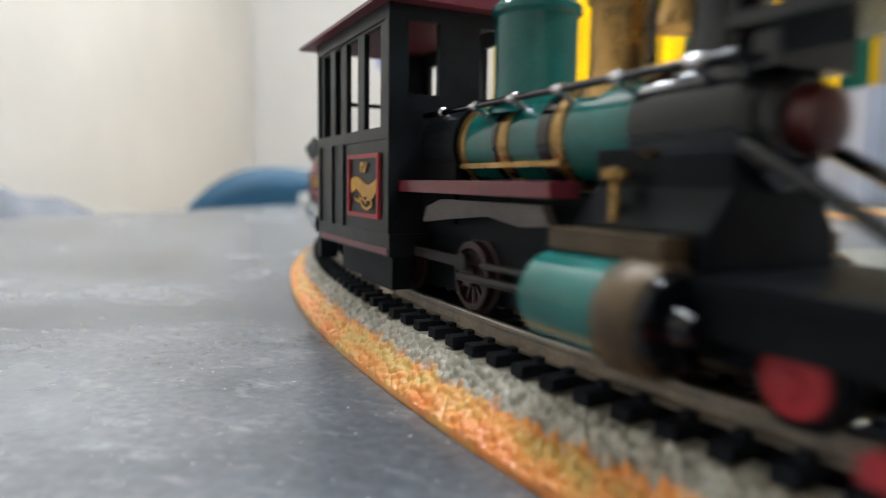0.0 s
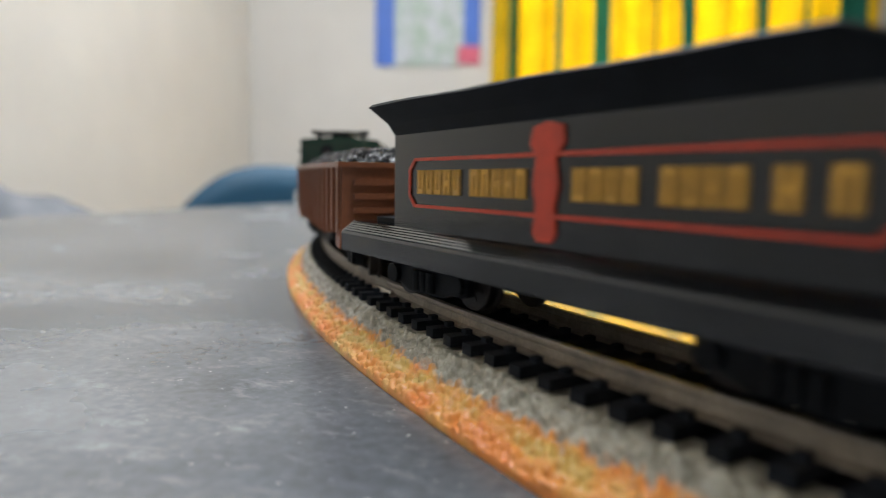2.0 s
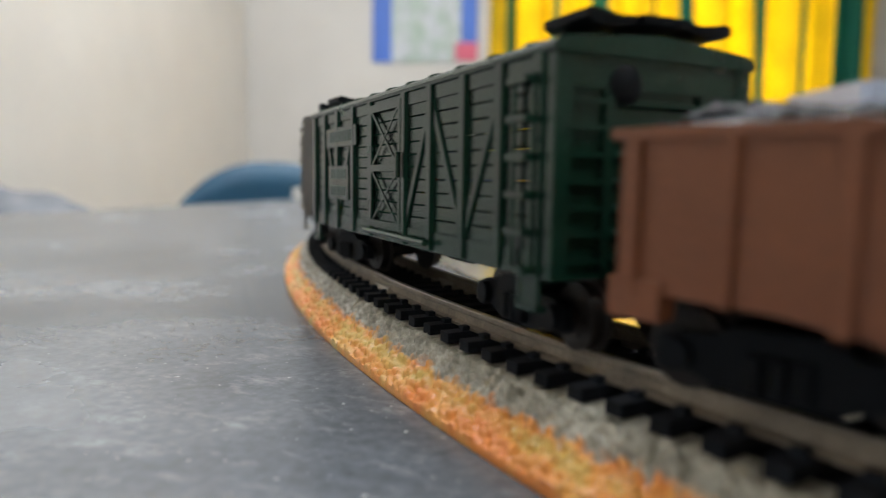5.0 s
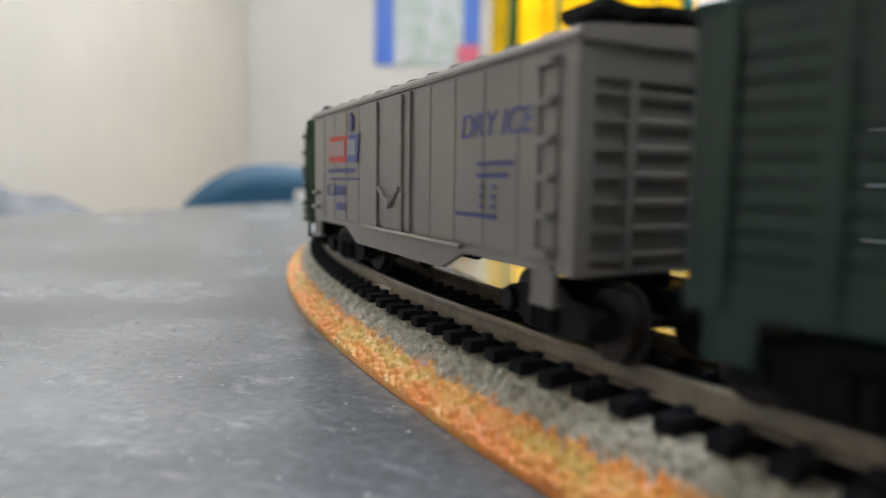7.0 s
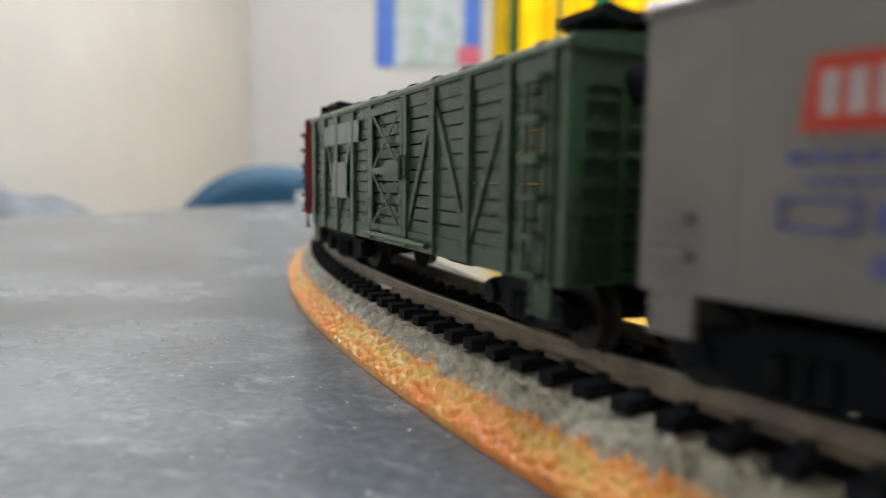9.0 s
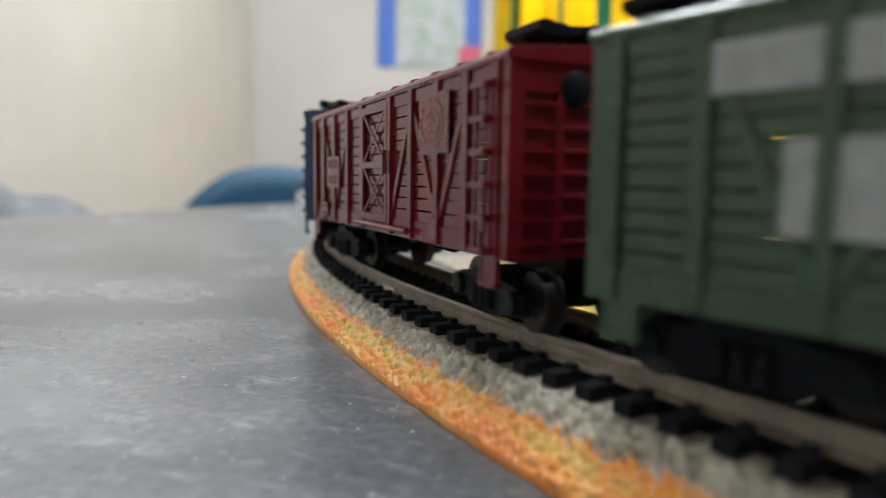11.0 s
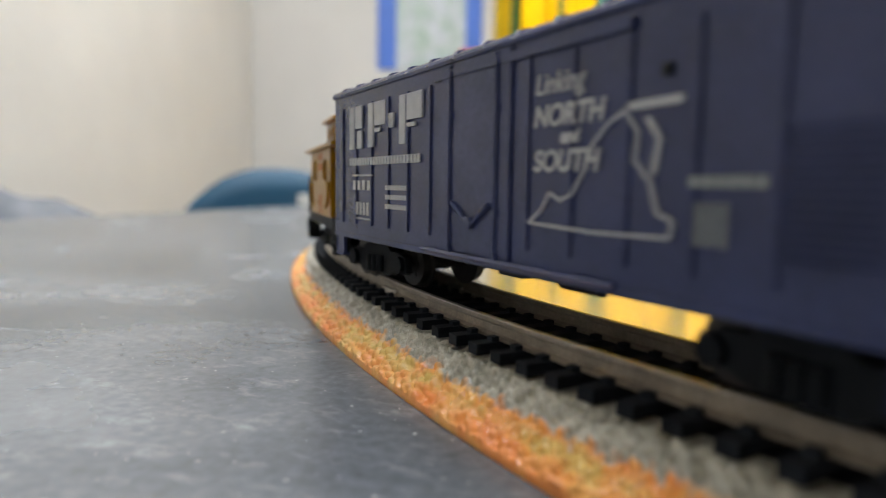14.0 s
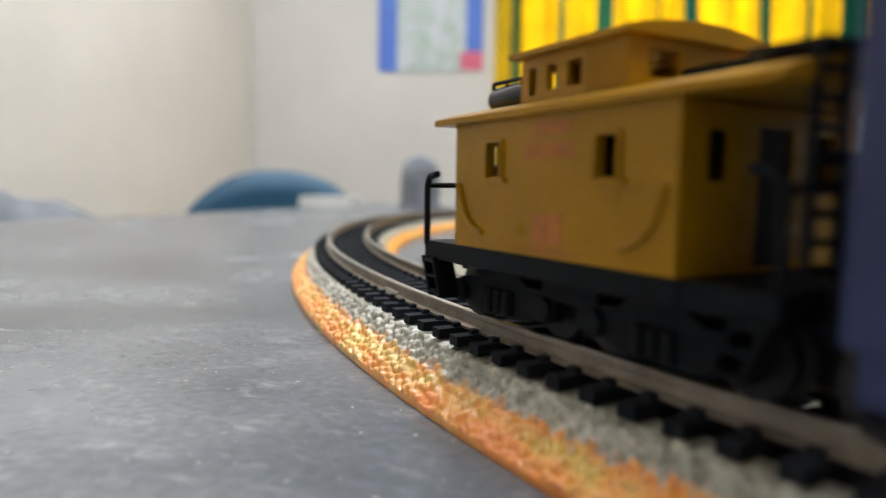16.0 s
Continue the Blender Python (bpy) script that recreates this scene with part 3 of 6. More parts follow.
def track():
    top = tagged(new("railway_track"), "curved model railway track on a painted ballast roadbed", "railway track")
    top.location = (CX, CY, 0)
    # roadbed cross-section: (offset from the middle, height), outer side; the inner side mirrors it
    half = [(0.02385, 0.0), (0.0240, 0.0004), (0.0239, 0.0015), (0.0229, 0.0024), (0.0209, 0.0037), (0.0186, 0.0053), (0.0168, 0.0073), (0.0155, 0.0088), (0.0146, 0.0091), (0.0, 0.0091)]
    prof = half + [(-a, b) for a, b in half[-2::-1]]
    # dense points along the profile
    fine = []
    for (a, b), (c, d) in zip(prof, prof[1:]):
        k = max(1, int(math.hypot(c - a, d - b) / ((0.00032 if a > 0 else 0.0009) if abs(a) > 0.0146 or abs(c) > 0.0146 else 0.004)))
        fine += [(a + (c - a) * i / k, b + (d - b) * i / k) for i in range(k)]
    fine.append(prof[-1])
    for s in range(16):
        t1 = SEAM + (s - 7) * SECTION
        t0 = t1 - SECTION
        near = -1.3 < t0 and t1 < 0.9
        step = 0.00032 if -0.85 < t0 and t1 < 0.45 else (0.0012 if near else 0.004)
        n = int(SECTION * RADIUS / step)
        pts = fine if near else prof
        gap = 0.00022 / RADIUS
        verts, faces = [], []
        for i in range(n + 1):
            th = t0 + gap + (SECTION - 2 * gap) * i / n
            for a, b in pts:
                r = RADIUS + a
                p = arc(th, r, b)
                if near and abs(a) > 0.0138:
                    c = noise.voronoi(p * 660, distance_metric="DISTANCE", exponent=2)[0]
                    lump = (0.3 - min(c[0], 0.75) ** 2) * 0.0017 + 0.0002 * noise.noise(p * 250)
                    k = 0.12 if b < 0.0017 else 1.0
                    p.z = max(0.0 if b < 0.0005 else 0.0003, p.z + lump * k)
                    q = arc(th, lump * k * (0.8 if a > 0 else -0.8))
                    p.x, p.y = p.x + q.x, p.y + q.y
                verts.append(p)
        m = len(pts)
        for i in range(n):
            for j in range(m - 1):
                faces.append((i * m + j, i * m + j + 1, (i + 1) * m + j + 1, (i + 1) * m + j))
        faces.append(tuple(range(m))[::-1])
        faces.append(tuple(n * m + j for j in range(m)))
        me = bpy.data.meshes.new("roadbed_section")
        me.from_pydata(verts, [], faces)
        me.shade_smooth()
        me.set_sharp_from_angle(angle=radians(60))
        me.materials.append(M["roadbed"])
        shared("roadbed_section", me, top, Matrix())
    # rails: head, web and foot swept round, one length per section
    rp = [(-1.25, 0), (1.25, 0), (1.25, 0.35), (0.35, 0.6), (0.3, 1.6), (0.62, 1.85), (0.62, 2.35), (0.45, 2.5), (-0.45, 2.5), (-0.62, 2.35), (-0.62, 1.85), (-0.3, 1.6), (-0.35, 0.6), (-1.25, 0.35)]
    for off in (0.00865, -0.00865):
        for s in range(16):
            t1 = SEAM + (s - 7) * SECTION - 0.0012 / RADIUS * 0.1
            t0 = t1 - SECTION + 0.0003 / RADIUS
            verts, faces, m, n = [], [], len(rp), 56
            for i in range(n + 1):
                th = t0 + (t1 - t0) * i / n
                verts += [arc(th, RADIUS + off + a * 0.001, RAIL_Z - 0.0035 + b * 0.0014) for a, b in rp]
            for i in range(n):
                faces += [(i * m + j, i * m + (j + 1) % m, (i + 1) * m + (j + 1) % m, (i + 1) * m + j) for j in range(m)]
            faces += [tuple(range(m))[::-1], tuple(n * m + j for j in range(m))]
            me = bpy.data.meshes.new("rail")
            me.from_pydata(verts, [], faces)
            me.materials.append(M["rail_side"])
            me.materials.append(M["rail"])
            for k, pl in enumerate(me.polygons):
                if k < n * m and k % m in (6, 7, 8):
                    pl.material_index = 1
            ob = shared("rail", me, top, Matrix())
            bm = bmesh.new()  # joiner at the section's end
            mm = RADIUS + off
            th = t1
            d = Vector((math.sin(th), math.cos(th), 0))
            c = arc(th, mm, RAIL_Z - 0.0032)
            rod(bm, c - d * 0.005, c + d * 0.005, 0.0013, 8)
            link("rail_joiner", bm, "rail", top, scale=1, smooth=True)
    # ties with their spike heads; 300 as parts, the rest as one mesh
    bm = bmesh.new()
    box(bm, -14.8, 14.8, -1.45, 1.45, 0, 1.9)
    for x in (-10.6, -6.7, 6.7, 10.6):
        box(bm, x - 0.75, x + 0.75, -0.8, 0.8, 1.9, 2.7)
    tie = link("tie", bm, "tie", top)
    me = tie.data
    bpy.data.objects.remove(tie)
    pitch = 0.01204
    total = int(2 * math.pi / pitch)
    rest_v, rest_f = [], []
    for i in range(total):
        th = -0.44772 - pitch * (i - total * 0.38)
        m = Matrix.Translation(arc(th, RADIUS, TIE_Z - 0.0002)) @ Matrix.Rotation(math.pi - th, 4, "Z")
        if -1.75 < th < 1.75:
            shared("tie", me, top, m)
        else:
            base = len(rest_v)
            rest_v += [m @ v.co for v in me.vertices]
            rest_f += [tuple(base + k for k in p.vertices) for p in me.polygons]
    far = bpy.data.meshes.new("far_ties")
    far.from_pydata(rest_v, [], rest_f)
    far.materials.append(M["tie"])
    ob = new("far_ties", far)
    ob.parent = top
    tagged(ob, kind="stuff")


track()


# ---- the train: every vehicle's x runs forwards, its outer side is -y, z = 0 on the rail ----
MOVERS = []  # (thing, place along the circle, wheelbase, degrees askew)
WHEELS = []  # (wheel, pose on its parent, radius)


def vehicle(name, along, wheelbase, label, category, group="freight cars", skew=0.0):
    top = tagged(new(name), label, category, group=group)
    MOVERS.append((top, along, wheelbase, skew))
    return top


def truck(top, x, turn, r=4.9):
    """A two-axle truck with side frames, springs and turning wheelsets."""
    bm = bmesh.new()
    extrude(bm, [(-5.5, 2.6), (5.5, 2.6), (5.5, 6.2), (11, 6.2), (11, 8.8), (3.5, 8.8), (3.5, 10.5), (-3.5, 10.5), (-3.5, 8.8), (-11, 8.8), (-11, 6.2), (-5.5, 6.2)], -6.0, 6.0, "x")
    frame_ = part("truck", bm, "black", top)
    frame_.matrix_basis = pose(x * 0.001, 0, 0, 0, 0, turn)
    for s in (-1, 1):
        bm = bmesh.new()
        extrude(bm, [(-13.5, 3.2), (-12, 2.6), (-9.5, 3.2), (-6, 1.8), (6, 1.8), (9.5, 3.2), (12, 2.6), (13.5, 3.2), (13.5, 6.6), (11, 7.4), (7, 7.6), (4.5, 9.0), (-4.5, 9.0), (-7, 7.6), (-11, 7.4), (-13.5, 6.6)], s * 11.2 - 0.9, s * 11.2 + 0.9)
        soften(bm, 0.3, 1)
        sf = part("side_frame", bm, "black", frame_)
        for a in (-11.2, 11.2):
            bm = bmesh.new()
            rod(bm, (a, s * 11.9, 4.9), (a, s * 13.2, 4.9), 2.0, 10)
            part("journal_box", bm, "black", frame_)
        for a in (-2.4, 0, 2.4):
            bm = bmesh.new()
            rod(bm, (a, s * 12.5, 2.4), (a, s * 12.5, 6.4), 1.0, 8)
            part("spring", bm, "black", frame_)
    for a in (-11.2, 11.2):
        bm = bmesh.new()
        for s in (-1, 1):
            lathe(bm, [(r - 1.2, s * 8.9), (r, s * 8.8), (r, s * 6.8), (r + 0.8, s * 6.6), (r + 0.8, s * 6.0), (1.4, s * 6.0)], 20, "y")
            for k in range(6):
                c = 2 * math.pi * k / 6
                box(bm, *(lambda u, v: (u - 0.5, u + 0.5, s * 8.9 - 0.2, s * 8.9 + 0.2, v - 0.5, v + 0.5))(2.6 * math.cos(c), 2.6 * math.sin(c)))
        rod(bm, (0, -11, 0), (0, 11, 0), 1.0, 8)
        w = part("wheelset", bm, "steel", frame_, "dark steel wheels on an axle", smooth=True)
        WHEELS.append((w, Vector((a * 0.001, 0, r * 0.001)), r * 0.001))


def coupler(top, x, s):
    bm = bmesh.new()
    box(bm, *sorted((x, x + s * 6)), -1.5, 1.5, 7.6, 10.4)
    box(bm, *sorted((x + s * 5, x + s * 8.4)), -2.8, 0.6, 7.0, 11.2)
    box(bm, *sorted((x + s * 7.2, x + s * 8.6)), -0.4, 2.4, 7.0, 11.2)
    soften(bm, 0.3, 1)
    part("coupler", bm, "black", top)


def bars(bm, side, x0, x1, z0, z1, n, hw, fill=0.75):
    """Upright blocks the size of letters in one line."""
    w = (x1 - x0) / n
    for i in range(n):
        a = x0 + w * i
        box(bm, a, a + w * fill, *sorted((side * hw, side * (hw + 0.12))), z0, z1)


def panel(name, top, mat, x0, x1, z0, z1, hw, label="", d=0.2):
    bm = bmesh.new()
    box(bm, x0, x1, -hw - d, -hw + 0.05, z0, z1)
    return part(name, bm, mat, top, label)


def ladder(top, mat, x, hw, z0, z1, n, w=5.0, stiles=True):
    """Grab irons in a column on the outer side, between two flat stiles."""
    for i in range(n):
        z = z0 + (z1 - z0) * i / (n - 1)
        bm = bmesh.new()
        box(bm, x - w / 2, x + w / 2, -hw - 1.5, -hw - 0.4, z - 0.5, z + 0.5)
        for s in (-1, 1):
            rod(bm, (x + s * w / 2, -hw - 1.2, z), (x + s * w / 2, -hw + 0.2, z), 0.4, 6)
        part("grab_iron", bm, mat, top)
    if stiles:
        for s in (-1, 1):
            bm = bmesh.new()
            box(bm, x + s * w / 2 - 0.35, x + s * w / 2 + 0.35, -hw - 0.4, -hw + 0.1, z0 - 0.5, z1 + 0.8)
            part("ladder_stile", bm, mat, top)


def running_gear(top, L, z0, front=0.385, rear=0.385):
    """Centre sill, trucks and couplers below a body."""
    bm = bmesh.new()
    box(bm, -L / 2 + 2, L / 2 - 2, -4, 4, z0 - 3.2, z0)
    box(bm, -13, -5, -5, 3, z0 - 3.6, z0)
    rod(bm, (7, -5, z0 - 1.9), (16, -5, z0 - 1.9), 1.8, 12)
    soften(bm, 0.3, 1)
    part("underframe", bm, "black", top)
    for s in (-1, 1):
        x = L * front if s > 0 else -L * rear
        truck(top, x, math.degrees(-x * 0.001 / RADIUS))
        coupler(top, s * L / 2, s)


def roof(top, mat, L, hw, z, rise, ribs, front=2.0, rear=2.0):
    """A low-pitched roof with cross ribs and a rounded eave."""
    bm = bmesh.new()
    prof = [(-hw - 0.5, z - 0.9), (-hw - 0.65, z - 0.3), (-hw - 0.45, z + 0.25), (-hw + 0.2, z + 0.75), (-hw + 1.4, z + 1.05), (0, z + rise)]
    prof += [(-a, b) for a, b in prof[-2::-1]]
    extrude(bm, prof, -L / 2 - rear - 0.4, L / 2 + front + 0.4, "x")
    body = part("roof", bm, mat, top)
    for i in range(ribs):
        x = -L / 2 + L * (i + 0.5) / ribs
        bm = bmesh.new()
        rp = [(-hw - 0.75, z - 0.3), (-hw + 0.2, z + 1.1), (-hw + 1.4, z + 1.4), (0, z + rise + 0.5), (hw - 1.4, z + 1.4), (hw - 0.2, z + 1.1), (hw + 0.75, z - 0.3), (hw, z - 0.5), (-hw, z - 0.5)]
        extrude(bm, rp, x - 0.55, x + 0.55, "x")
        part("rib", bm, mat, body)


def roofwalk(top, L, z, over=3.0, wheel=True, ends=(-1, 1)):
    """Black running boards raised along the roof, with thick sagging corner boards at the ends."""
    bm = bmesh.new()
    box(bm, -L / 2 - over, L / 2 + over, -1.25, 1.25, z + 2.2, z + 3.3)
    walkway = part("roofwalk", bm, "black", top, "black raised running boards")
    for y in (-2.9, 2.9):
        bm = bmesh.new()
        box(bm, -L / 2 - over, L / 2 + over, y - 1.25, y + 1.25, z + 2.2, z + 3.3)
        part("board", bm, "black", walkway)
    for i in range(9):
        x = -L / 2 + 3 + (L - 6) * i / 8
        bm = bmesh.new()
        box(bm, x - 0.8, x + 0.8, -4, 4, z - 1.2, z + 2.2)
        part("bracket", bm, "black", walkway)
    for s in ends:
        for y in (-1, 1):
            bm = bmesh.new()
            xs = sorted((s * (L / 2 - 8), s * (L / 2 + over - 1)))
            sag = [(4.4, 2.3, 3.3), (7.0, 1.7, 3.0), (9.5, 1.5, 3.3), (11.6, 1.7, 3.7), (12.8, 2.3, 3.4)]
            extrude(bm, [(y * a, z + b) for a, b, _ in sag] + [(y * a, z + c) for a, _, c in sag[::-1]], *xs, "x")
            xs = sorted((s * (L / 2 - 6), s * (L / 2 - 5)))
            box(bm, *xs, *sorted((y * 9, y * 11)), z - 1.8, z + 1.6)
            soften(bm, 0.2, 1)
            part("corner_board", bm, "black", walkway)
    if wheel:
        bm = bmesh.new()
        lathe(bm, [(2.2, 0), (2.7, 0.3), (2.7, 0.9), (2.2, 1.2)], 18, "x", (L / 2 + 1.0, -6, z - 6))
        rod(bm, (L / 2 - 0.2, -6, z - 6), (L / 2 + 1.5, -6, z - 6), 0.6, 8)
        part("brake_wheel", bm, "black", top, smooth=True)


def car_ends(top, mat, L, hw, z0, z1, ribs=7, front=2.0, rear=2.0):
    """End walls set back between rounded corner posts, with wedge ribs and a ladder bay beside each post."""
    for s, e in ((-1, rear), (1, front)):
        X = L / 2 + e
        bm = bmesh.new()
        box(bm, *sorted((s * (L / 2 - 1.2), s * (X - 0.95))), -hw + 0.4, hw - 0.4, z0, z1)
        end = part("end_wall", bm, mat, top)
        for side in (-1, 1):
            bm = bmesh.new()
            box(bm, *sorted((s * (L / 2 - 0.4), s * X)), *sorted((side * (hw + 0.05), side * (hw - 2.6))), z0, z1)
            soften(bm, 0.7, 3)
            part("corner_post", bm, mat, end)
            bm = bmesh.new()
            box(bm, *sorted((s * (X - 1.5), s * (X - 0.1))), *sorted((side * (hw - 8.2), side * (hw - 9.6))), z0 + 0.8, z1 - 5.2)
            soften(bm, 0.2, 1)
            part("end_post", bm, mat, end)
        for a, b in ((z1 - 5.2, z1), (z0, z0 + 0.8)):
            bm = bmesh.new()
            box(bm, *sorted((s * (X - 1.5), s * (X - 0.25))), -hw + 2.5, hw - 2.5, a, b)
            soften(bm, 0.25, 1)
            part("end_plate", bm, mat, end)
        for i in range(ribs):
            z = z0 + 2.4 + (z1 - z0 - 9.2) * i / (ribs - 1)
            bm = bmesh.new()
            extrude(bm, [(s * (X - 1.5), z - 1.1), (s * (X - 0.2), z - 0.2), (s * (X - 0.2), z + 0.25), (s * (X - 1.5), z + 0.8)], -hw + 9.5, hw - 9.5)
            part("end_rib", bm, mat, end)
            for side in (-1, 1):
                bm = bmesh.new()
                box(bm, *sorted((s * (X - 0.9), s * (X - 0.2))), *sorted((side * (hw - 2.5), side * (hw - 8.3))), z - 0.35, z + 0.35)
                part("rung", bm, mat, end)


def corner_steps(top, mat, L, hw, z0):
    for s in (-1, 1):
        bm = bmesh.new()
        a = s * (L / 2 - 3.2)
        box(bm, a - 2.6, a - 2.0, -hw - 0.3, -hw + 0.5, z0 - 4, z0)
        box(bm, a + 2.0, a + 2.6, -hw - 0.3, -hw + 0.5, z0 - 4, z0)
        box(bm, a - 2.0, a + 2.0, -hw - 0.1, -hw + 0.3, z0 - 3.9, z0)
        box(bm, a - 2.6, a + 2.6, -hw - 0.5, -hw + 1.2, z0 - 4.6, z0 - 3.9)
        soften(bm, 0.15, 1)
        part("step", bm, mat, top)


def stock_car(along, L, z0, z1, mat, label, boards, lean):
    """Slatted livestock car: each slat, post and brace is a piece of its own, with open gaps between the slats."""
    hw = 17.4
    top = vehicle("stock_car", along, L * 0.68, label, "train car")
    bm = bmesh.new()
    box(bm, -L / 2 + 1, L / 2 - 1, -hw + 1.2, hw - 1.2, z0, z0 + 1.5)
    part("deck", bm, mat, top)
    n = 10
    p0, p1 = z0 + 3.4, z1 - 3.2
    pitch = (p1 - p0) / n
    bm = bmesh.new()
    box(bm, -L / 2 + 0.6, L / 2 - 0.6, -0.45, 0.45, -pitch * 0.43, pitch * 0.43)
    slat = link("slat", bm, mat)
    me = slat.data
    bpy.data.objects.remove(slat)
    for side in (-1, 1):
        bm = bmesh.new()
        y = side * hw
        box(bm, -L / 2, L / 2, *sorted((y, y - side * 1.3)), z0, p0 + 0.1)
        box(bm, -L / 2, L / 2, *sorted((y, y - side * 1.3)), p1 - 0.1, z1)
        frame_ = part("side_frame", bm, mat, top)
        for i in range(n):
            shared("slat", me, frame_, Matrix.Translation((0, (y - side * 0.75) * 0.001, (p0 + pitch * (i + 0.5)) * 0.001)))
        posts = [-L / 2 + 1.5, -L * 0.40, -L * 0.30, -L * 0.19, -L * 0.085, L * 0.085, L * 0.19, L * 0.30, L * 0.40, L / 2 - 1.5]
        for x in posts:
            bm = bmesh.new()
            box(bm, x - 1.0, x + 1.0, *sorted((y - side * 0.5, y + side * 0.55)), z0 + 0.2, z1 - 0.2)
            part("post", bm, mat, frame_)
        for a, b in ((posts[1], posts[2]), (posts[3], posts[2]), (posts[6], posts[7]), (posts[8], posts[7]), (posts[6], posts[5])):
            bm = bmesh.new()
            v = [(a - 0.8, z1 - 3), (a + 0.8, z1 - 3), (b + 0.8, z0 + 3), (b - 0.8, z0 + 3)]
            extrude(bm, v, *sorted((y - side * 0.4, y + side * 0.14)))
            part("brace", bm, mat, frame_)
        # door: framed, with cross slats and a latch, hung proud of the side
        d = L * 0.078
        ya, yb = sorted((y + side * 0.2, y + side * 0.65))
        bm = bmesh.new()
        box(bm, -d + 1.3, d - 1.3, ya, yb, (z0 + z1) / 2 - 0.7, (z0 + z1) / 2 + 0.7)
        door = part("door", bm, mat, top)
        for bx in ((-d, -d + 1.3, z0 + 2.5, z1 - 1.8), (d - 1.3, d, z0 + 2.5, z1 - 1.8), (-d + 1.3, d - 1.3, z0 + 2.5, z0 + 4), (-d + 1.3, d - 1.3, z1 - 3.4, z1 - 1.8)):
            bm = bmesh.new()
            box(bm, bx[0], bx[1], ya, yb, bx[2], bx[3])
            part("door_board", bm, mat, door)
        for k in (0, 1):
            za, zb = ((z0 + 4, (z0 + z1) / 2 - 0.7), ((z0 + z1) / 2 + 0.7, z1 - 3.4))[k]
            for j, vs in enumerate(([(-d + 1.3, zb), (-d + 2.3, zb), (d - 1.3, za), (d - 2.3, za)], [(d - 2.3, zb), (d - 1.3, zb), (-d + 2.3, za), (-d + 1.3, za)])):
                bm = bmesh.new()
                extrude(bm, vs, ya + 0.1 * j, yb - 0.1 - 0.06 * j)
                part("door_brace", bm, mat, door)
        bm = bmesh.new()
        rod(bm, (-d - 1, y + side * 1.4, z0 + 1.6), (d + 14, y + side * 1.4, z0 + 1.6), 0.6, 8)
        part("door_rail", bm, mat, door)
        bm = bmesh.new()
        rod(bm, (d + 0.3, y + side * 1.3, (z0 + z1) / 2 - 2), (d + 0.3, y + side * 1.3, (z0 + z1) / 2 + 3), 0.5, 6)
        part("latch", bm, mat, door)
    car_ends(top, mat, L, hw, z0, z1)
    corner_steps(top, mat, L, hw, z0)
    ladder(top, mat, L / 2 - 4.5, hw + 0.5, z0 + 1, z1 - 4, 6)
    roof(top, mat, L, hw, z1, 2.4, 11)
    roofwalk(top, L, z1 + 1.5)
    for x0, x1, a, b, m_, ink in boards:
        pn = panel("board", top, m_, x0, x1, a, b, hw + 0.3)
        if ink:
            bm = bmesh.new()
            w, h = x1 - x0, b - a
            if ink[1] == "ring":
                lathe(bm, [(h * 0.40, -hw - 0.62), (h * 0.40, -hw - 0.45)], 24, "y", ((x0 + x1) / 2, 0, (a + b) / 2))
                part("emblem", bm, ink[0], pn)
                bm = bmesh.new()
                lathe(bm, [(h * 0.28, -hw - 0.72), (h * 0.28, -hw - 0.5)], 24, "y", ((x0 + x1) / 2, 0, (a + b) / 2))
                part("emblem_centre", bm, m_, pn)
                bm = bmesh.new()
                extrude(bm, [((x0 + x1) / 2 - 1.6, a + h * 0.66), ((x0 + x1) / 2 - 0.6, a + h * 0.70), ((x0 + x1) / 2 + 1.6, a + h * 0.34), ((x0 + x1) / 2 + 0.6, a + h * 0.30)], -hw - 0.8, -hw - 0.6)
                part("emblem_stripe", bm, ink[0], pn)
            else:
                for r in range(ink[1]):
                    zt = b - h * (r + 0.2) / ink[1]
                    bars(bm, -1, x0 + w * 0.12, x1 - w * 0.1, zt - h * 0.55 / ink[1], zt, ink[2], hw + 0.46)
                part("lettering", bm, ink[0], pn)
    running_gear(top, L, z0)
    return top


stock_car(0.1473, 116.5, 12.0, 42.5, "greenA", "dark green slatted model livestock car on the track", [(-44, -19, 32.8, 37.6, "greenA", ("dimgreen", 1, 8)), (-42, -25, 19.5, 28, "greenA", ("dimgreen", 2, 5))], 1)
stock_car(0.4167, 124.7, 11.0, 42.0, "greenB", "moss green slatted model livestock car with grey panels", [(-49, -19, 33.6, 38.8, "greyink", None), (-41.3, -28.8, 20.0, 29.0, "greyink", None)], 1)
stock_car(0.5533, 115.2, 13.3, 43.0, "red", "dark red slatted model livestock car with a round emblem", [(27, 40, 29.5, 40.2, "red", ("dimred", "ring")), (-41.5, -29.2, 22.6, 31.0, "red", ("dimred", 2, 4)), (-47.3, -41.4, 14.4, 18.3, "red", ("dimred", 2, 3))], 1)


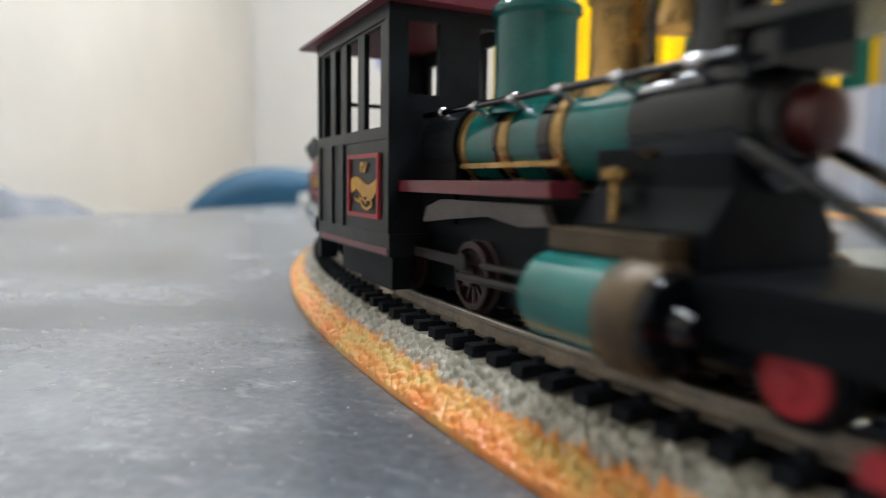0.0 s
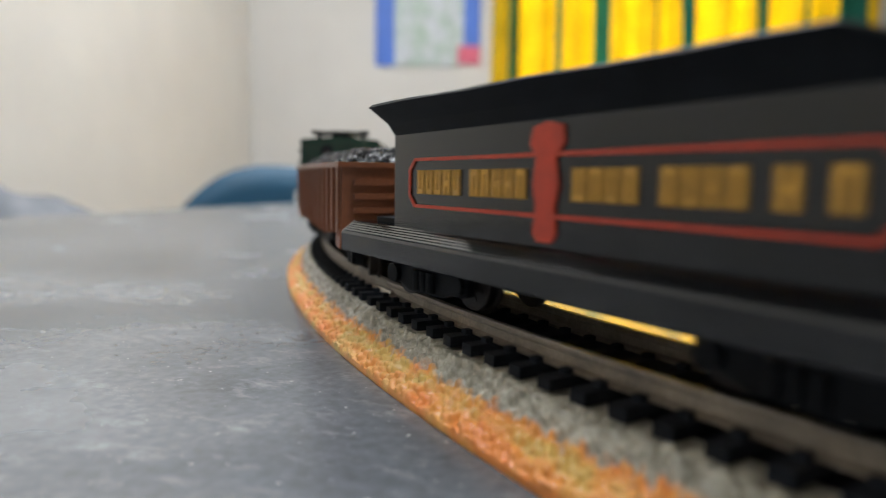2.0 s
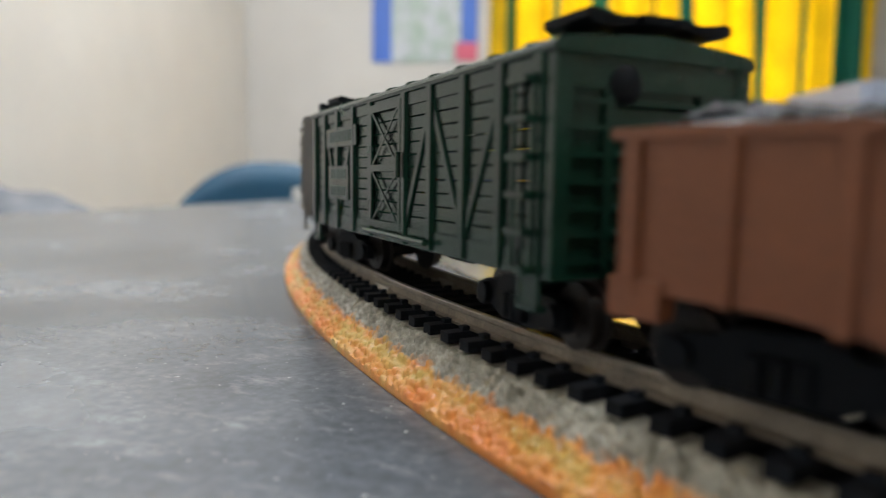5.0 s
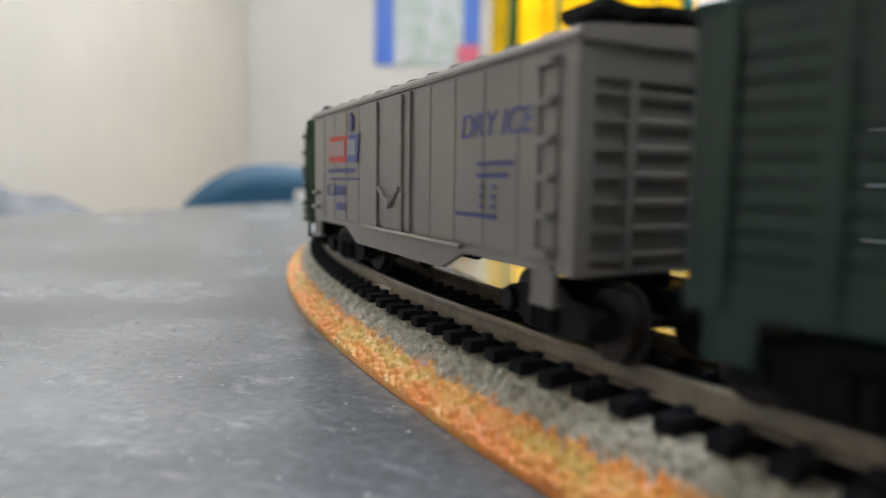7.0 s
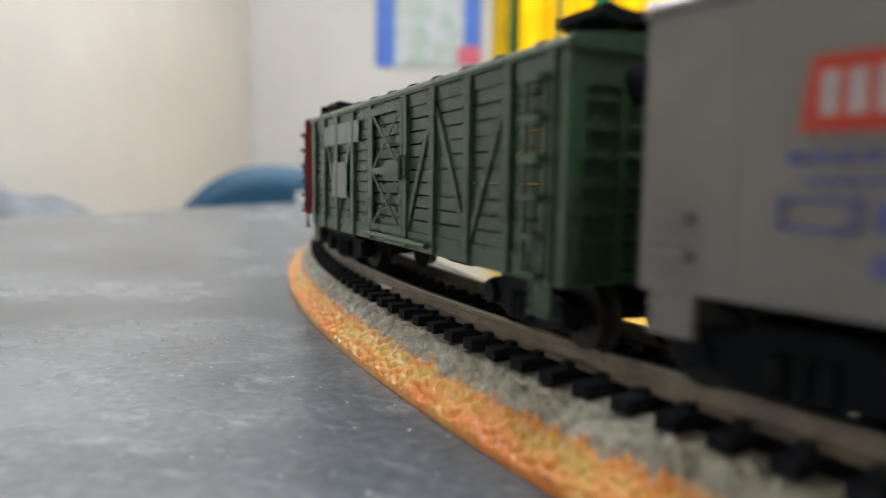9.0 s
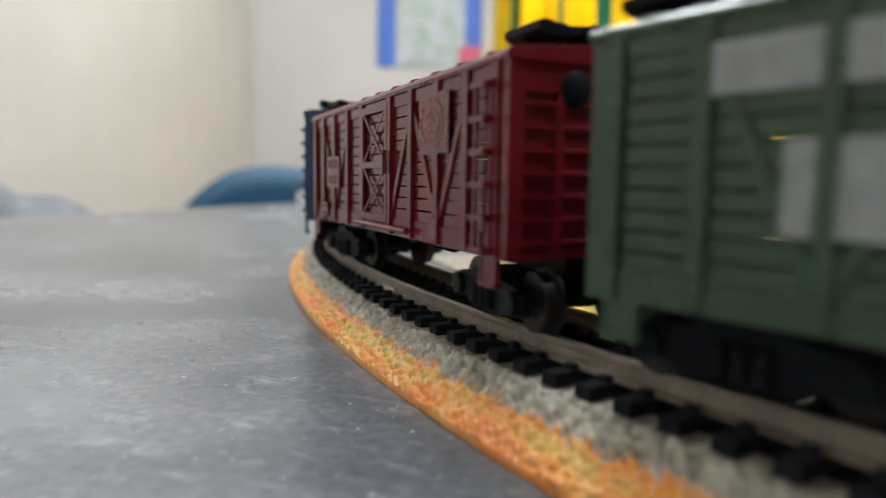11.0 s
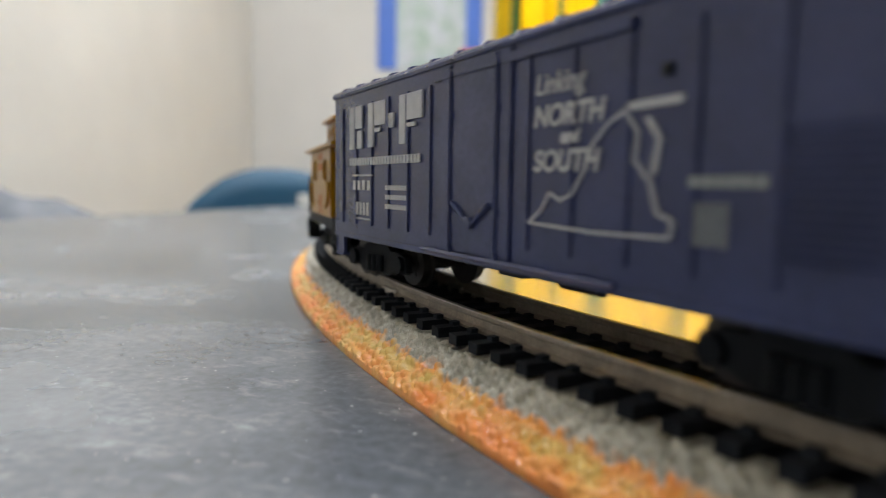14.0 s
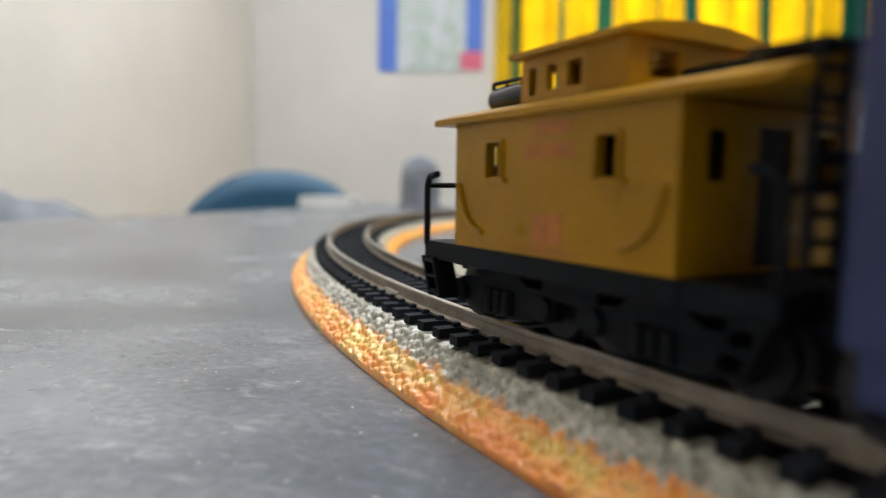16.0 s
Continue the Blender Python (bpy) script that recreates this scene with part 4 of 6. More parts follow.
def plug_side(top, mat, L, hw, z0, z1, seams, door, rib=(0.22, 0.1, 1.2, 1.0)):
    """A steel side with upright seams and a plug door with rods, on both sides."""
    bm = bmesh.new()
    box(bm, -L / 2, L / 2, -hw, hw, z0, z1)
    soften(bm, 0.5, 2)
    body = part("body", bm, mat, top)
    for side in (-1, 1):
        y = side * hw
        for x in seams:
            bm = bmesh.new()
            box(bm, x - rib[0], x + rib[0], *sorted((y - side * 0.2, y + side * rib[1])), z0 + rib[2], z1 - rib[3])
            part("seam", bm, mat, body)
        bm = bmesh.new()
        extrude(bm, [(-L / 2 + 1, z0 + 0.2), (L / 2 - 1, z0 + 0.2), (L / 2 - 1, z0 + 1.3), (-L / 2 + 1, z0 + 1.3)], *sorted((y - side * 0.2, y + side * 0.55)))
        part("side_sill", bm, mat, body)
        a, b = door
        ya, yb = sorted((y - side * 0.2, y + side * 0.55))
        bm = bmesh.new()
        box(bm, a, b, ya, yb, z0 + 1.8, z1 - 1.2)
        soften(bm, 0.3, 1)
        dr = part("door", bm, mat, top)
        w = b - a
        for x in (a + w * 0.16, b - w * 0.16):
            bm = bmesh.new()
            rod(bm, (x, y + side * 0.8, z0 + 0.6), (x, y + side * 0.8, z1 - 1.5), 0.3, 8)
            for z in (z0 + 2, z0 + 9, z1 - 10, z1 - 3):
                box(bm, x - 0.7, x + 0.7, *sorted((y + side * 0.4, y + side * 1.2)), z - 0.5, z + 0.5)
            part("door_rod", bm, mat, dr)
        bm = bmesh.new()
        m_ = (a + b) / 2
        for s in (-1, 1):
            rod(bm, (m_, y + side * 0.9, z0 + 6.5), (m_ + s * w * 0.28, y + side * 0.9, z0 + 10.2), 0.5, 6)
        lathe(bm, [(1.1, y + side * 0.4), (1.1, y + side * 1.5)], 12, "y", (m_, 0, z0 + 7))
        part("door_handle", bm, mat, dr)
        bm = bmesh.new()
        rod(bm, (a - w * 0.3, y + side * 1.0, z0 + 1.2), (b + w * 1.1, y + side * 1.0, z0 + 1.2), 0.5, 6)
        part("door_rail", bm, mat, dr)
    return body


def reefer():
    L, hw, z0, z1 = 121.0, 17.4, 12.9, 43.0
    top = vehicle("refrigerator_car", 0.2831, L * 0.68, "silver-grey steel model refrigerator car with blue lettering", "train car")
    plug_side(top, "silver", L, hw, z0, z1, [-51, -41, -31, -21, 20, 30, 40, 50], (-9.5, 11.5))
    for side in (-1, 1):  # fish-belly below the sill
        bm = bmesh.new()
        y = side * (hw - 0.4)
        extrude(bm, [(-33, z0 + 0.1), (-24, z0 - 3.6), (24, z0 - 3.6), (33, z0 + 0.1)], *sorted((y, y - side * 1.2)))
        part("belly_sill", bm, "silver", top)
    car_ends(top, "silver", L, hw, z0, z1, 7, 3.0, 1.0)
    corner_steps(top, "silver", L, hw, z0)
    ladder(top, "silver", 57.4, hw, 15.5, 40.1, 6, 4.2)
    ladder(top, "silver", -L / 2 + 3.0, hw, z0 + 4, z0 + 8, 2, 4, False)
    roof(top, "silver", L, hw, z1, 2.2, 13, 3.0, 1.0)
    roofwalk(top, L, z1 + 1.6, 2.0, False, (1,))
    letters("lettering", "DRY ICE", 3.9, "blueink", top, pose(42.9, -hw - 0.13, 31.6, 90, 0, 0), 1.06, slant=0.22)
    bm = bmesh.new()
    for x, w, z, n in ((38.4, 11.5, 27.1, 9), (38.5, 9.8, 25.3, 8), (39.6, 1.3, 23.6, 1), (43.2, 1.9, 23.6, 1), (39.6, 1.3, 22.1, 1), (43.2, 1.6, 22.1, 1), (39.6, 1.3, 20.6, 1), (43.2, 1.6, 20.6, 1), (31.6, 13.5, 19.1, 13)):
        bars(bm, -1, x, x + w, z, z + 0.75, n, hw + 0.32, 0.62)
    part("lettering", bm, "blueink", top)
    bm = bmesh.new()
    extrude(bm, [(-45.2, 29.2), (-29.6, 29.0), (-28.4, 35.6), (-44.4, 35.8)], -hw - 0.42, -hw - 0.2)
    red = part("logo_panel", bm, "redink", top)
    bm = bmesh.new()
    extrude(bm, [(-29.5, 29.0), (-21.2, 28.9), (-20.0, 35.5), (-28.3, 35.6)], -hw - 0.42, -hw - 0.2)
    blu = part("logo_panel", bm, "blueink", top)
    bm = bmesh.new()
    bars(bm, -1, -43.4, -30.2, 30.6, 34.4, 6, hw + 0.44, 0.55)
    part("lettering", bm, "white", red)
    bm = bmesh.new()
    bars(bm, -1, -27.8, -21.8, 30.6, 34.4, 3, hw + 0.44, 0.6)
    part("lettering", bm, "white", blu)
    bm = bmesh.new()
    lathe(bm, [(2.3, -hw - 0.42), (2.3, -hw - 0.2)], 20, "y", (-26.6, 0, 38.6))
    ring = part("logo_disc", bm, "blueink", top)
    bm = bmesh.new()
    for s in (-1, 1):
        extrude(bm, [(-26.6 - 1.4 * s, 37.2), (-26.6 - 0.8 * s, 37.0), (-26.6 + 1.4 * s, 40.0), (-26.6 + 0.8 * s, 40.2)], -hw - 0.55, -hw - 0.4)
    part("logo_cross", bm, "silver", ring)
    bm = bmesh.new()
    bars(bm, -1, -46, -23, 26.4, 27.5, 11, hw + 0.32, 0.6)
    bars(bm, -1, -44.5, -19, 24.6, 25.1, 22, hw + 0.32, 0.8)
    bars(bm, -1, -38.5, -30, 20.6, 23.2, 4, hw + 0.32, 0.6)
    bars(bm, -1, -38.5, -30, 16.8, 18.8, 4, hw + 0.32, 0.6)
    for a in ((-46.6, -39.8, 20.4, 20.8), (-46.6, -39.8, 23.0, 23.4), (-46.6, -46.2, 20.4, 23.4), (-40.2, -39.8, 20.4, 23.4)):
        box(bm, a[0], a[1], -hw - 0.44, -hw - 0.2, a[2], a[3])
    part("lettering", bm, "blueink", top)
    running_gear(top, L, z0, front=0.425)


reefer()


def stroke(bm, pts, w, y):
    """A line of flat bars through (x, z) points."""
    for (a, b), (c, d) in zip(pts, pts[1:]):
        n = Vector((-(d - b), c - a)).normalized() * w / 2
        extrude(bm, [(a + n.x, b + n.y), (c + n.x, d + n.y), (c - n.x, d - n.y), (a - n.x, b - n.y)], y, y + 0.2)


def boxcar():
    L, hw, z0, z1 = 139.0, 17.4, 11.2, 46.4
    top = vehicle("boxcar", 0.6974, L * 0.68, "navy blue model boxcar with white lettering and map outline", "train car")
    plug_side(top, "blue", L, hw, z0, z1, [-65, -56, -46.7, -37.5, -28, -18.5, 12.4, 22.2, 32.4, 42.4, 52.2], (-13, 8.5), (0.8, 0.42, 3.8, 3.7))
    car_ends(top, "blue", L, hw, z0, z1, 7, 2.9, 1.0)
    corner_steps(top, "blue", L, hw, z0)
    ladder(top, "blue", 65.8, hw, 14.3, 41.4, 7, 4.8)
    roof(top, "blue", L, hw, z1, 2.2, 15, 2.9, 1.0)
    bm = bmesh.new()  # louvred grille with its frame
    box(bm, 52.9, 62.9, -hw - 0.35, -hw + 0.1, 30.7, 31.5)
    box(bm, 62.2, 62.9, -hw - 0.35, -hw + 0.1, 17.2, 30.7)
    grille = part("grille", bm, "blue", top)
    for i in range(13):
        bm = bmesh.new()
        z = 17.6 + i
        extrude(bm, [(-hw + 0.1, z - 0.1), (-hw - 0.62, z), (-hw - 0.62, z + 0.22), (-hw + 0.1, z + 0.62)], 53.2, 62.2, "x")
        part("louvre", bm, "blue", grille)
    bm = bmesh.new()  # door track under the eave
    box(bm, -16, 33.5, -hw - 0.9, -hw + 0.1, 42.9, 44.3)
    soften(bm, 0.2, 1)
    part("door_track", bm, "blue", top)
    bm = bmesh.new()
    box(bm, 37.9, 39.3, -hw - 0.5, -hw + 0.1, 36.8, 38.2)
    part("placard", bm, "black", top)
    roofwalk(top, L, z1 + 1.0, 1.0, False, (1,))
    y = -hw - 0.45
    # three big block shapes for the railway's mark
    for x, w in ((-59, 7.6), (-47.5, 9.4), (-31.0, 10.2)):
        for a, b, za, zb in ((x, x + 2.8, 32.6, 42.3), (x + 3.4, x + w, 37.2, 42.3), (x + w * 0.62, x + w, 32.6, 36.6) if x == -59 else (x + 3.4, x + w * 0.7, 35.8, 36.6)):
            bm = bmesh.new()
            box(bm, a, b, y - 0.1, y + 0.3, za, zb)
            part("mark_block", bm, "white", top, "white block lettering shape")
    bm = bmesh.new()
    box(bm, -36.3, -34.0, y - 0.1, y + 0.3, 36.2, 39.2)
    part("mark_block", bm, "white", top, "white block lettering shape")
    bm = bmesh.new()
    bars(bm, -1, -59.2, -21.4, 28.7, 30.4, 24, hw + 0.32, 0.72)
    bars(bm, -1, -57, -45.6, 23.0, 25.2, 4, hw + 0.32, 0.6)
    bars(bm, -1, -55, -46.6, 17.2, 20.2, 4, hw + 0.32, 0.6)
    for z in (26.2, 16.2):
        box(bm, -57 if z > 20 else -55, -45.6 if z > 20 else -46.6, y, y + 0.3, z, z + 0.35)
    for i in range(3):
        bars(bm, -1, -38, -27.4, 23.2 - i * 2.0, 24.2 - i * 2.0, 8, hw + 0.32, 0.75)
    part("lettering", bm, "white", top)
    for body, size, x, z, sq in (("Linking", 2.9, 19.8, 37.2, 0.9), ("NORTH", 2.9, 21.6, 32.8, 1.0), ("and", 1.8, 22.4, 30.4, 1.0), ("SOUTH", 2.9, 21.4, 26.6, 1.0)):
        letters("lettering", body, size, "white", top, pose(x, y, z, 90, 0, 0), sq, slant=0.18, weight=0.03 if body == "Linking" else 0.1)
    bm = bmesh.new()
    stroke(bm, [(13.6, 19.2), (16.5, 21.0), (18.4, 23.6), (20.6, 22.6), (23.0, 23.4), (25.2, 26.2), (27.0, 30.0), (29.6, 32.2), (32.4, 33.6), (34.6, 31.0), (34.2, 27.6), (36.8, 25.2), (38.0, 21.6), (40.4, 20.8), (40.0, 18.9), (27, 18.7), (13.6, 19.2)], 0.36, y)
    stroke(bm, [(33.0, 34.0), (41, 34.2)], 0.9, y)
    stroke(bm, [(36.0, 32.5), (38.0, 30.0), (37.2, 26.0)], 0.6, y)
    part("map_outline", bm, "white", top, "white painted map outline")
    bm = bmesh.new()
    bars(bm, -1, 42.5, 52, 24.6, 25.8, 6, hw + 0.32, 0.7)
    bars(bm, -1, 43.5, 48, 18.4, 23.0, 4, hw + 0.32, 0.35)
    part("lettering", bm, "greyink", top)
    running_gear(top, L, z0, rear=0.412)


boxcar()


def lumps(bm, x0, x1, y0, y1, z, height, seed, size=1.5):
    """A heap of coal: a humped bed with many angular lumps on it."""
    rnd = random.Random(seed)

    def h(x, y):
        edge = min(1, (x - x0) / 8, (x1 - x) / 8, (y - y0) / 6, (y1 - y) / 6)
        hump = 0.78 + 0.16 * math.sin(x * 0.085 + seed) + 0.16 * math.sin(x * 0.19 + 1)
        return z + height * max(0, edge) ** 0.7 * max(0.2, hump)

    nx, ny = int((x1 - x0) / 3), 11
    g = [[bm.verts.new((x0 + (x1 - x0) * i / nx, y0 + (y1 - y0) * j / ny, h(x0 + (x1 - x0) * i / nx, y0 + (y1 - y0) * j / ny))) for j in range(ny + 1)] for i in range(nx + 1)]
    for i in range(nx):
        for j in range(ny):
            bm.faces.new((g[i][j], g[i + 1][j], g[i + 1][j + 1], g[i][j + 1]))
    for k in range(int((x1 - x0) * (y1 - y0) * 0.62)):
        x, y = rnd.uniform(x0 + 1, x1 - 1), rnd.uniform(y0 + 1, y1 - 1)
        s = size * rnd.uniform(0.45, 1.0)
        c = Vector((x, y, h(x, y) + s * 0.1))
        q = Euler((rnd.uniform(0, 6), rnd.uniform(0, 6), rnd.uniform(0, 6))).to_matrix()
        v = [bm.verts.new(c + q @ Vector((dx * s * rnd.uniform(0.6, 1), dy * s * rnd.uniform(0.6, 1), dz * s * rnd.uniform(0.6, 1)))) for dx, dy, dz in ((1, 0, 0), (-1, 0, 0), (0, 1, 0), (0, -1, 0), (0, 0, 1), (0, 0, -1))]
        for f in ((0, 2, 4), (2, 1, 4), (1, 3, 4), (3, 0, 4), (2, 0, 5), (1, 2, 5), (3, 1, 5), (0, 3, 5)):
            bm.faces.new([v[i] for i in f])


def gondola():
    L, hw, z0, z1 = 135.0, 17.4, 12.3, 30.4
    top = vehicle("gondola_car", 0.0123, L * 0.68, "red-brown ribbed model gondola car heaped with coal", "train car")
    bm = bmesh.new()
    box(bm, -L / 2, L / 2, -hw, hw, z0, z0 + 1.5)
    body = part("floor_plate", bm, "brown", top)
    for s in (-1, 1):
        bm = bmesh.new()
        box(bm, -L / 2, L / 2, *sorted((s * hw, s * (hw - 1.3))), z0 + 1.5, z1 - 0.8)
        part("side_wall", bm, "brown", top)
        bm = bmesh.new()
        box(bm, *sorted((s * L / 2, s * (L / 2 - 1.3))), -hw + 1.3, hw - 1.3, z0 + 1.5, z1 - 0.8)
        part("end_wall", bm, "brown", top)
    bm = bmesh.new()
    for s in (-1, 1):
        box(bm, -L / 2 - 0.9, L / 2 + 0.9, *sorted((s * (hw - 1.6), s * (hw + 0.9))), z1 - 1.3, z1)
        box(bm, *sorted((s * (L / 2 - 1.6), s * (L / 2 + 0.9))), -hw + 1.6, hw - 1.6, z1 - 1.3, z1)
    soften(bm, 0.35, 2)
    part("top_rim", bm, "brown", top)
    for s in (-1, 1):
        for i in range(13):
            x = -L / 2 + 2.0 + (L - 4) * i / 12
            bm = bmesh.new()
            y = s * hw
            box(bm, x - 0.75, x + 0.75, *sorted((y - s * 0.3, y + s * 0.85)), z0 - 0.1 - 2.0 * min(1, max(0, (52 - abs(x)) / 20)), z1 - 1.2)
            soften(bm, 0.25, 1)
            part("rib", bm, "brown", body)
        for i in range(4):
            z = z0 + 3 + 3.4 * i
            bm = bmesh.new()
            box(bm, *sorted((s * (L / 2 - 0.2), s * (L / 2 + 0.9))), -hw + 3, hw - 3, z - 0.7, z + 0.7)
            soften(bm, 0.3, 1)
            part("end_rib", bm, "brown", body)
        bm = bmesh.new()
        extrude(bm, [(-52, z0 + 0.1), (-32, z0 - 2.2), (32, z0 - 2.2), (52, z0 + 0.1)], *sorted((s * (hw - 0.5), s * (hw - 1.5))))
        part("belly_sill", bm, "brown", body)
    for s in (-1, 1):
        bm = bmesh.new()
        box(bm, *sorted((s * (L / 2 - 6), s * (L / 2 + 0.6))), -hw - 0.6, -hw + 2.5, z0 - 3.0, z0 + 1.5)
        soften(bm, 0.6, 2)
        part("corner_post", bm, "brown", top)
    pn = panel("data_panel", top, "mustard", 26.4, 32.0, 16.2, 23.9, hw + 0.1, "dull yellow data panel")
    bm = bmesh.new()
    for i in range(4):
        bars(bm, -1, 27.2, 31.6, 17.2 + i * 1.7, 17.75 + i * 1.7, 4, hw + 0.28, 0.6)
    part("lettering", bm, "brown", pn)
    bm = bmesh.new()
    bars(bm, -1, -18, -6, 21.5, 23.5, 6, hw + 0.02, 0.6)
    bars(bm, -1, -17, -9, 18, 20, 4, hw + 0.02, 0.6)
    part("lettering", bm, "faded", top)
    bm = bmesh.new()
    lumps(bm, -L / 2 + 1.6, L / 2 - 1.6, -hw + 1.6, hw - 1.6, z1 - 1.6, 5.6, 3)
    tagged(part("coal_load", bm, "coal", top, "heap of glossy black coal"), kind="stuff")
    running_gear(top, L, z0)
    # the body sits a little nose-down on its trucks
    lean = pose(0, 0, 0, 0, 0.6, 0)
    for piece in list(top.children):
        if not piece.name.startswith(("truck", "coupler")):
            piece.matrix_basis = lean @ piece.matrix_basis


gondola()


def wall_with_holes(bm, x0, x1, z0, z1, ya, yb, holes, axis="y"):
    """A wall of blocks round rectangular openings that share no columns: holes as (x0, x1, z0, z1), left to right."""
    def put(a, b, c, d):
        if axis == "y":
            box(bm, a, b, ya, yb, c, d)
        else:
            box(bm, ya, yb, a, b, c, d)
    x = x0
    for a, b, c, d in holes:
        put(x, a, z0, z1)
        put(a, b, z0, c)
        put(a, b, d, z1)
        x = b
    put(x, x1, z0, z1)
    bmesh.ops.remove_doubles(bm, verts=bm.verts, dist=0.001)


def caboose():
    hw, z0, z1, B = 17.2, 14.2, 34.4, 23.2
    top = vehicle("caboose", 0.8064, 40, "mustard yellow model caboose with a roof cupola and black platforms", "train car")
    wins = [(-13.6, -10.0, 25.6, 30.8), (10.6, 14.2, 25.4, 30.6)]
    for side in (-1, 1):
        bm = bmesh.new()
        ya, yb = sorted((side * hw, side * (hw - 1.3)))
        wall_with_holes(bm, -B, B, z0, z1, ya, yb, wins)
        wall = part("side_wall", bm, "yellow", top)
        for a, b, c, d in wins:
            bm = bmesh.new()
            y0_, y1_ = sorted((side * (hw - 0.4), side * (hw + 0.55)))
            box(bm, a - 1.4, b + 1.4, y0_, y1_, c - 0.9, c - 0.2)
            part("window_sill", bm, "yellow", wall)
            bm = bmesh.new()
            for e in ((a - 0.5, a, c - 0.2, d + 0.5), (b, b + 0.5, c - 0.2, d + 0.5), (a, b, d, d + 0.5)):
                box(bm, e[0], e[1], y0_, y1_ - 0.2, e[2], e[3])
            part("window_frame", bm, "yellow", wall)
        for s in (-1, 1):  # curved grab rails moulded on the side
            bm = bmesh.new()
            pts = [(s * (B - 1.5), 24.5)] + [(s * (B - 2 - 7 * (1 - math.cos(a))), 24 - 7.2 * math.sin(a)) for a in (0.3, 0.6, 0.9, 1.2, 1.5)]
            for (a, b), (c, d) in zip(pts, pts[1:]):
                rod(bm, (a, side * (hw + 0.35), b), (c, side * (hw + 0.35), d), 0.42, 6)
            part("grab_rail", bm, "yellow", wall)
    for s in (-1, 1):
        bm = bmesh.new()
        xa, xb = sorted((s * B, s * (B - 1.3)))
        wall_with_holes(bm, -hw + 1.3, hw - 1.3, z0, z1 - 0.5, xa, xb, [(-12.5, -8, 25, 31), (-3.4, 3.4, z0 + 0.4, 31.5), (8, 12.5, 25, 31)], "x")
        end = part("end_wall", bm, "yellow", top)
        bm = bmesh.new()
        xa, xb = sorted((s * (B - 1.0), s * (B - 0.4)))
        box(bm, xa, xb, -3.4, 3.4, z0 + 0.4, 31.5)
        part("door", bm, "black", end, "dark end door")
        # platform, steps, railing, ladder
        bm = bmesh.new()
        box(bm, *sorted((s * B, s * (B + 12))), -hw + 0.8, hw - 0.8, z0 - 3.4, z0 - 0.2)
        plat = part("platform", bm, "black", top, "black end platform with steps")
        for side in (-1, 1):
            ys = sorted((side * (hw - 4), side * (hw + 0.2)))
            for k in range(3):
                bm = bmesh.new()
                box(bm, *sorted((s * (B + 7.6 - k * 0.8), s * (B + 11 - k * 1.4))), *ys, z0 - 4 - k * 2.7, z0 - 3.4 - k * 2.7)
                part("step", bm, "black", plat)
            for xx in (7.4, 11.0):
                bm = bmesh.new()
                extrude(bm, [(s * (B + xx), z0 - 3), (s * (B + xx + 0.6), z0 - 3), (s * (B + xx - 2.2), z0 - 10), (s * (B + xx - 2.8), z0 - 10)], *ys)
                part("stringer", bm, "black", plat)
        for side in (-1, 1):
            bm = bmesh.new()
            pts = [(s * (B + 11.6), side * (hw - 1), z0 - 1), (s * (B + 11.6), side * (hw - 1), z0 + 10.0), (s * (B + 10.6), side * (hw - 1), z0 + 11.6), (s * (B + 8), side * (hw - 1), z0 + 12)]
            for a, b in zip(pts, pts[1:]):
                rod(bm, a, b, 0.62, 8)
            rail_ = part("railing", bm, "black", top, "black end railing")
            bm = bmesh.new()
            rod(bm, (s * (B + 11.6), side * 4, z0 - 1), (s * (B + 11.6), side * 4, z0 + 11), 0.5, 8)
            part("railing_post", bm, "black", rail_)
            bm = bmesh.new()
            rod(bm, (s * (B + 11.6), side * 4, z0 + 10), (s * (B + 11.6), side * (hw - 1), z0 + 10), 0.5, 8)
            part("top_rail", bm, "black", rail_)
        bm = bmesh.new()
        rod(bm, (s * (B + 9.5), -2, z0 - 1), (s * (B + 9.5), -2, z0 + 13), 0.8, 8)
        stand = part("brake_stand", bm, "black", top)
        bm = bmesh.new()
        lathe(bm, [(2.6, z0 + 12.6), (3.1, z0 + 13.0), (3.1, z0 + 13.6), (2.6, z0 + 14.0)], 20, "z", (s * (B + 9.5), -2, 0))
        part("brake_wheel", bm, "black", stand, smooth=True)
        if s == 1:
            bm = bmesh.new()
            rod(bm, (B + 12.4, -8.5, z0), (B + 12.4, -8.5, z1 + 3.5), 0.55, 8)
            lad = part("ladder", bm, "black", top)
            bm = bmesh.new()
            rod(bm, (B + 12.4, -13.5, z0), (B + 12.4, -13.5, z1 + 3.5), 0.55, 8)
            part("stile", bm, "black", lad)
            for k in range(8):
                bm = bmesh.new()
                rod(bm, (B + 12.4, -8.5, z0 + 2 + k * 2.8), (B + 12.4, -13.5, z0 + 2 + k * 2.8), 0.45, 8)
                part("rung", bm, "black", lad)
        bm = bmesh.new()
        box(bm, *sorted((s * (B + 11), s * (B + 13.5))), -9, 9, z0 - 5.2, z0 + 0.8)
        soften(bm, 0.4, 1)
        part("end_beam", bm, "black", top)
        truck(top, s * 17, math.degrees(-s * 0.017 / RADIUS))
        coupler(top, s * (B + 12), s)
    bm = bmesh.new()
    box(bm, -B, B, -hw + 0.6, hw - 0.6, z0 - 3.4, z0)
    box(bm, -6, 6, -12, 12, z0 - 7, z0 - 3.4)
    part("underframe", bm, "black", top)
    # black core added inside so the windows look dark, not see-through
    bm = bmesh.new()
    box(bm, -B + 3, B - 3, -11, 11, z0, z1 - 1)
    part("ballast_weight", bm, "black", top)
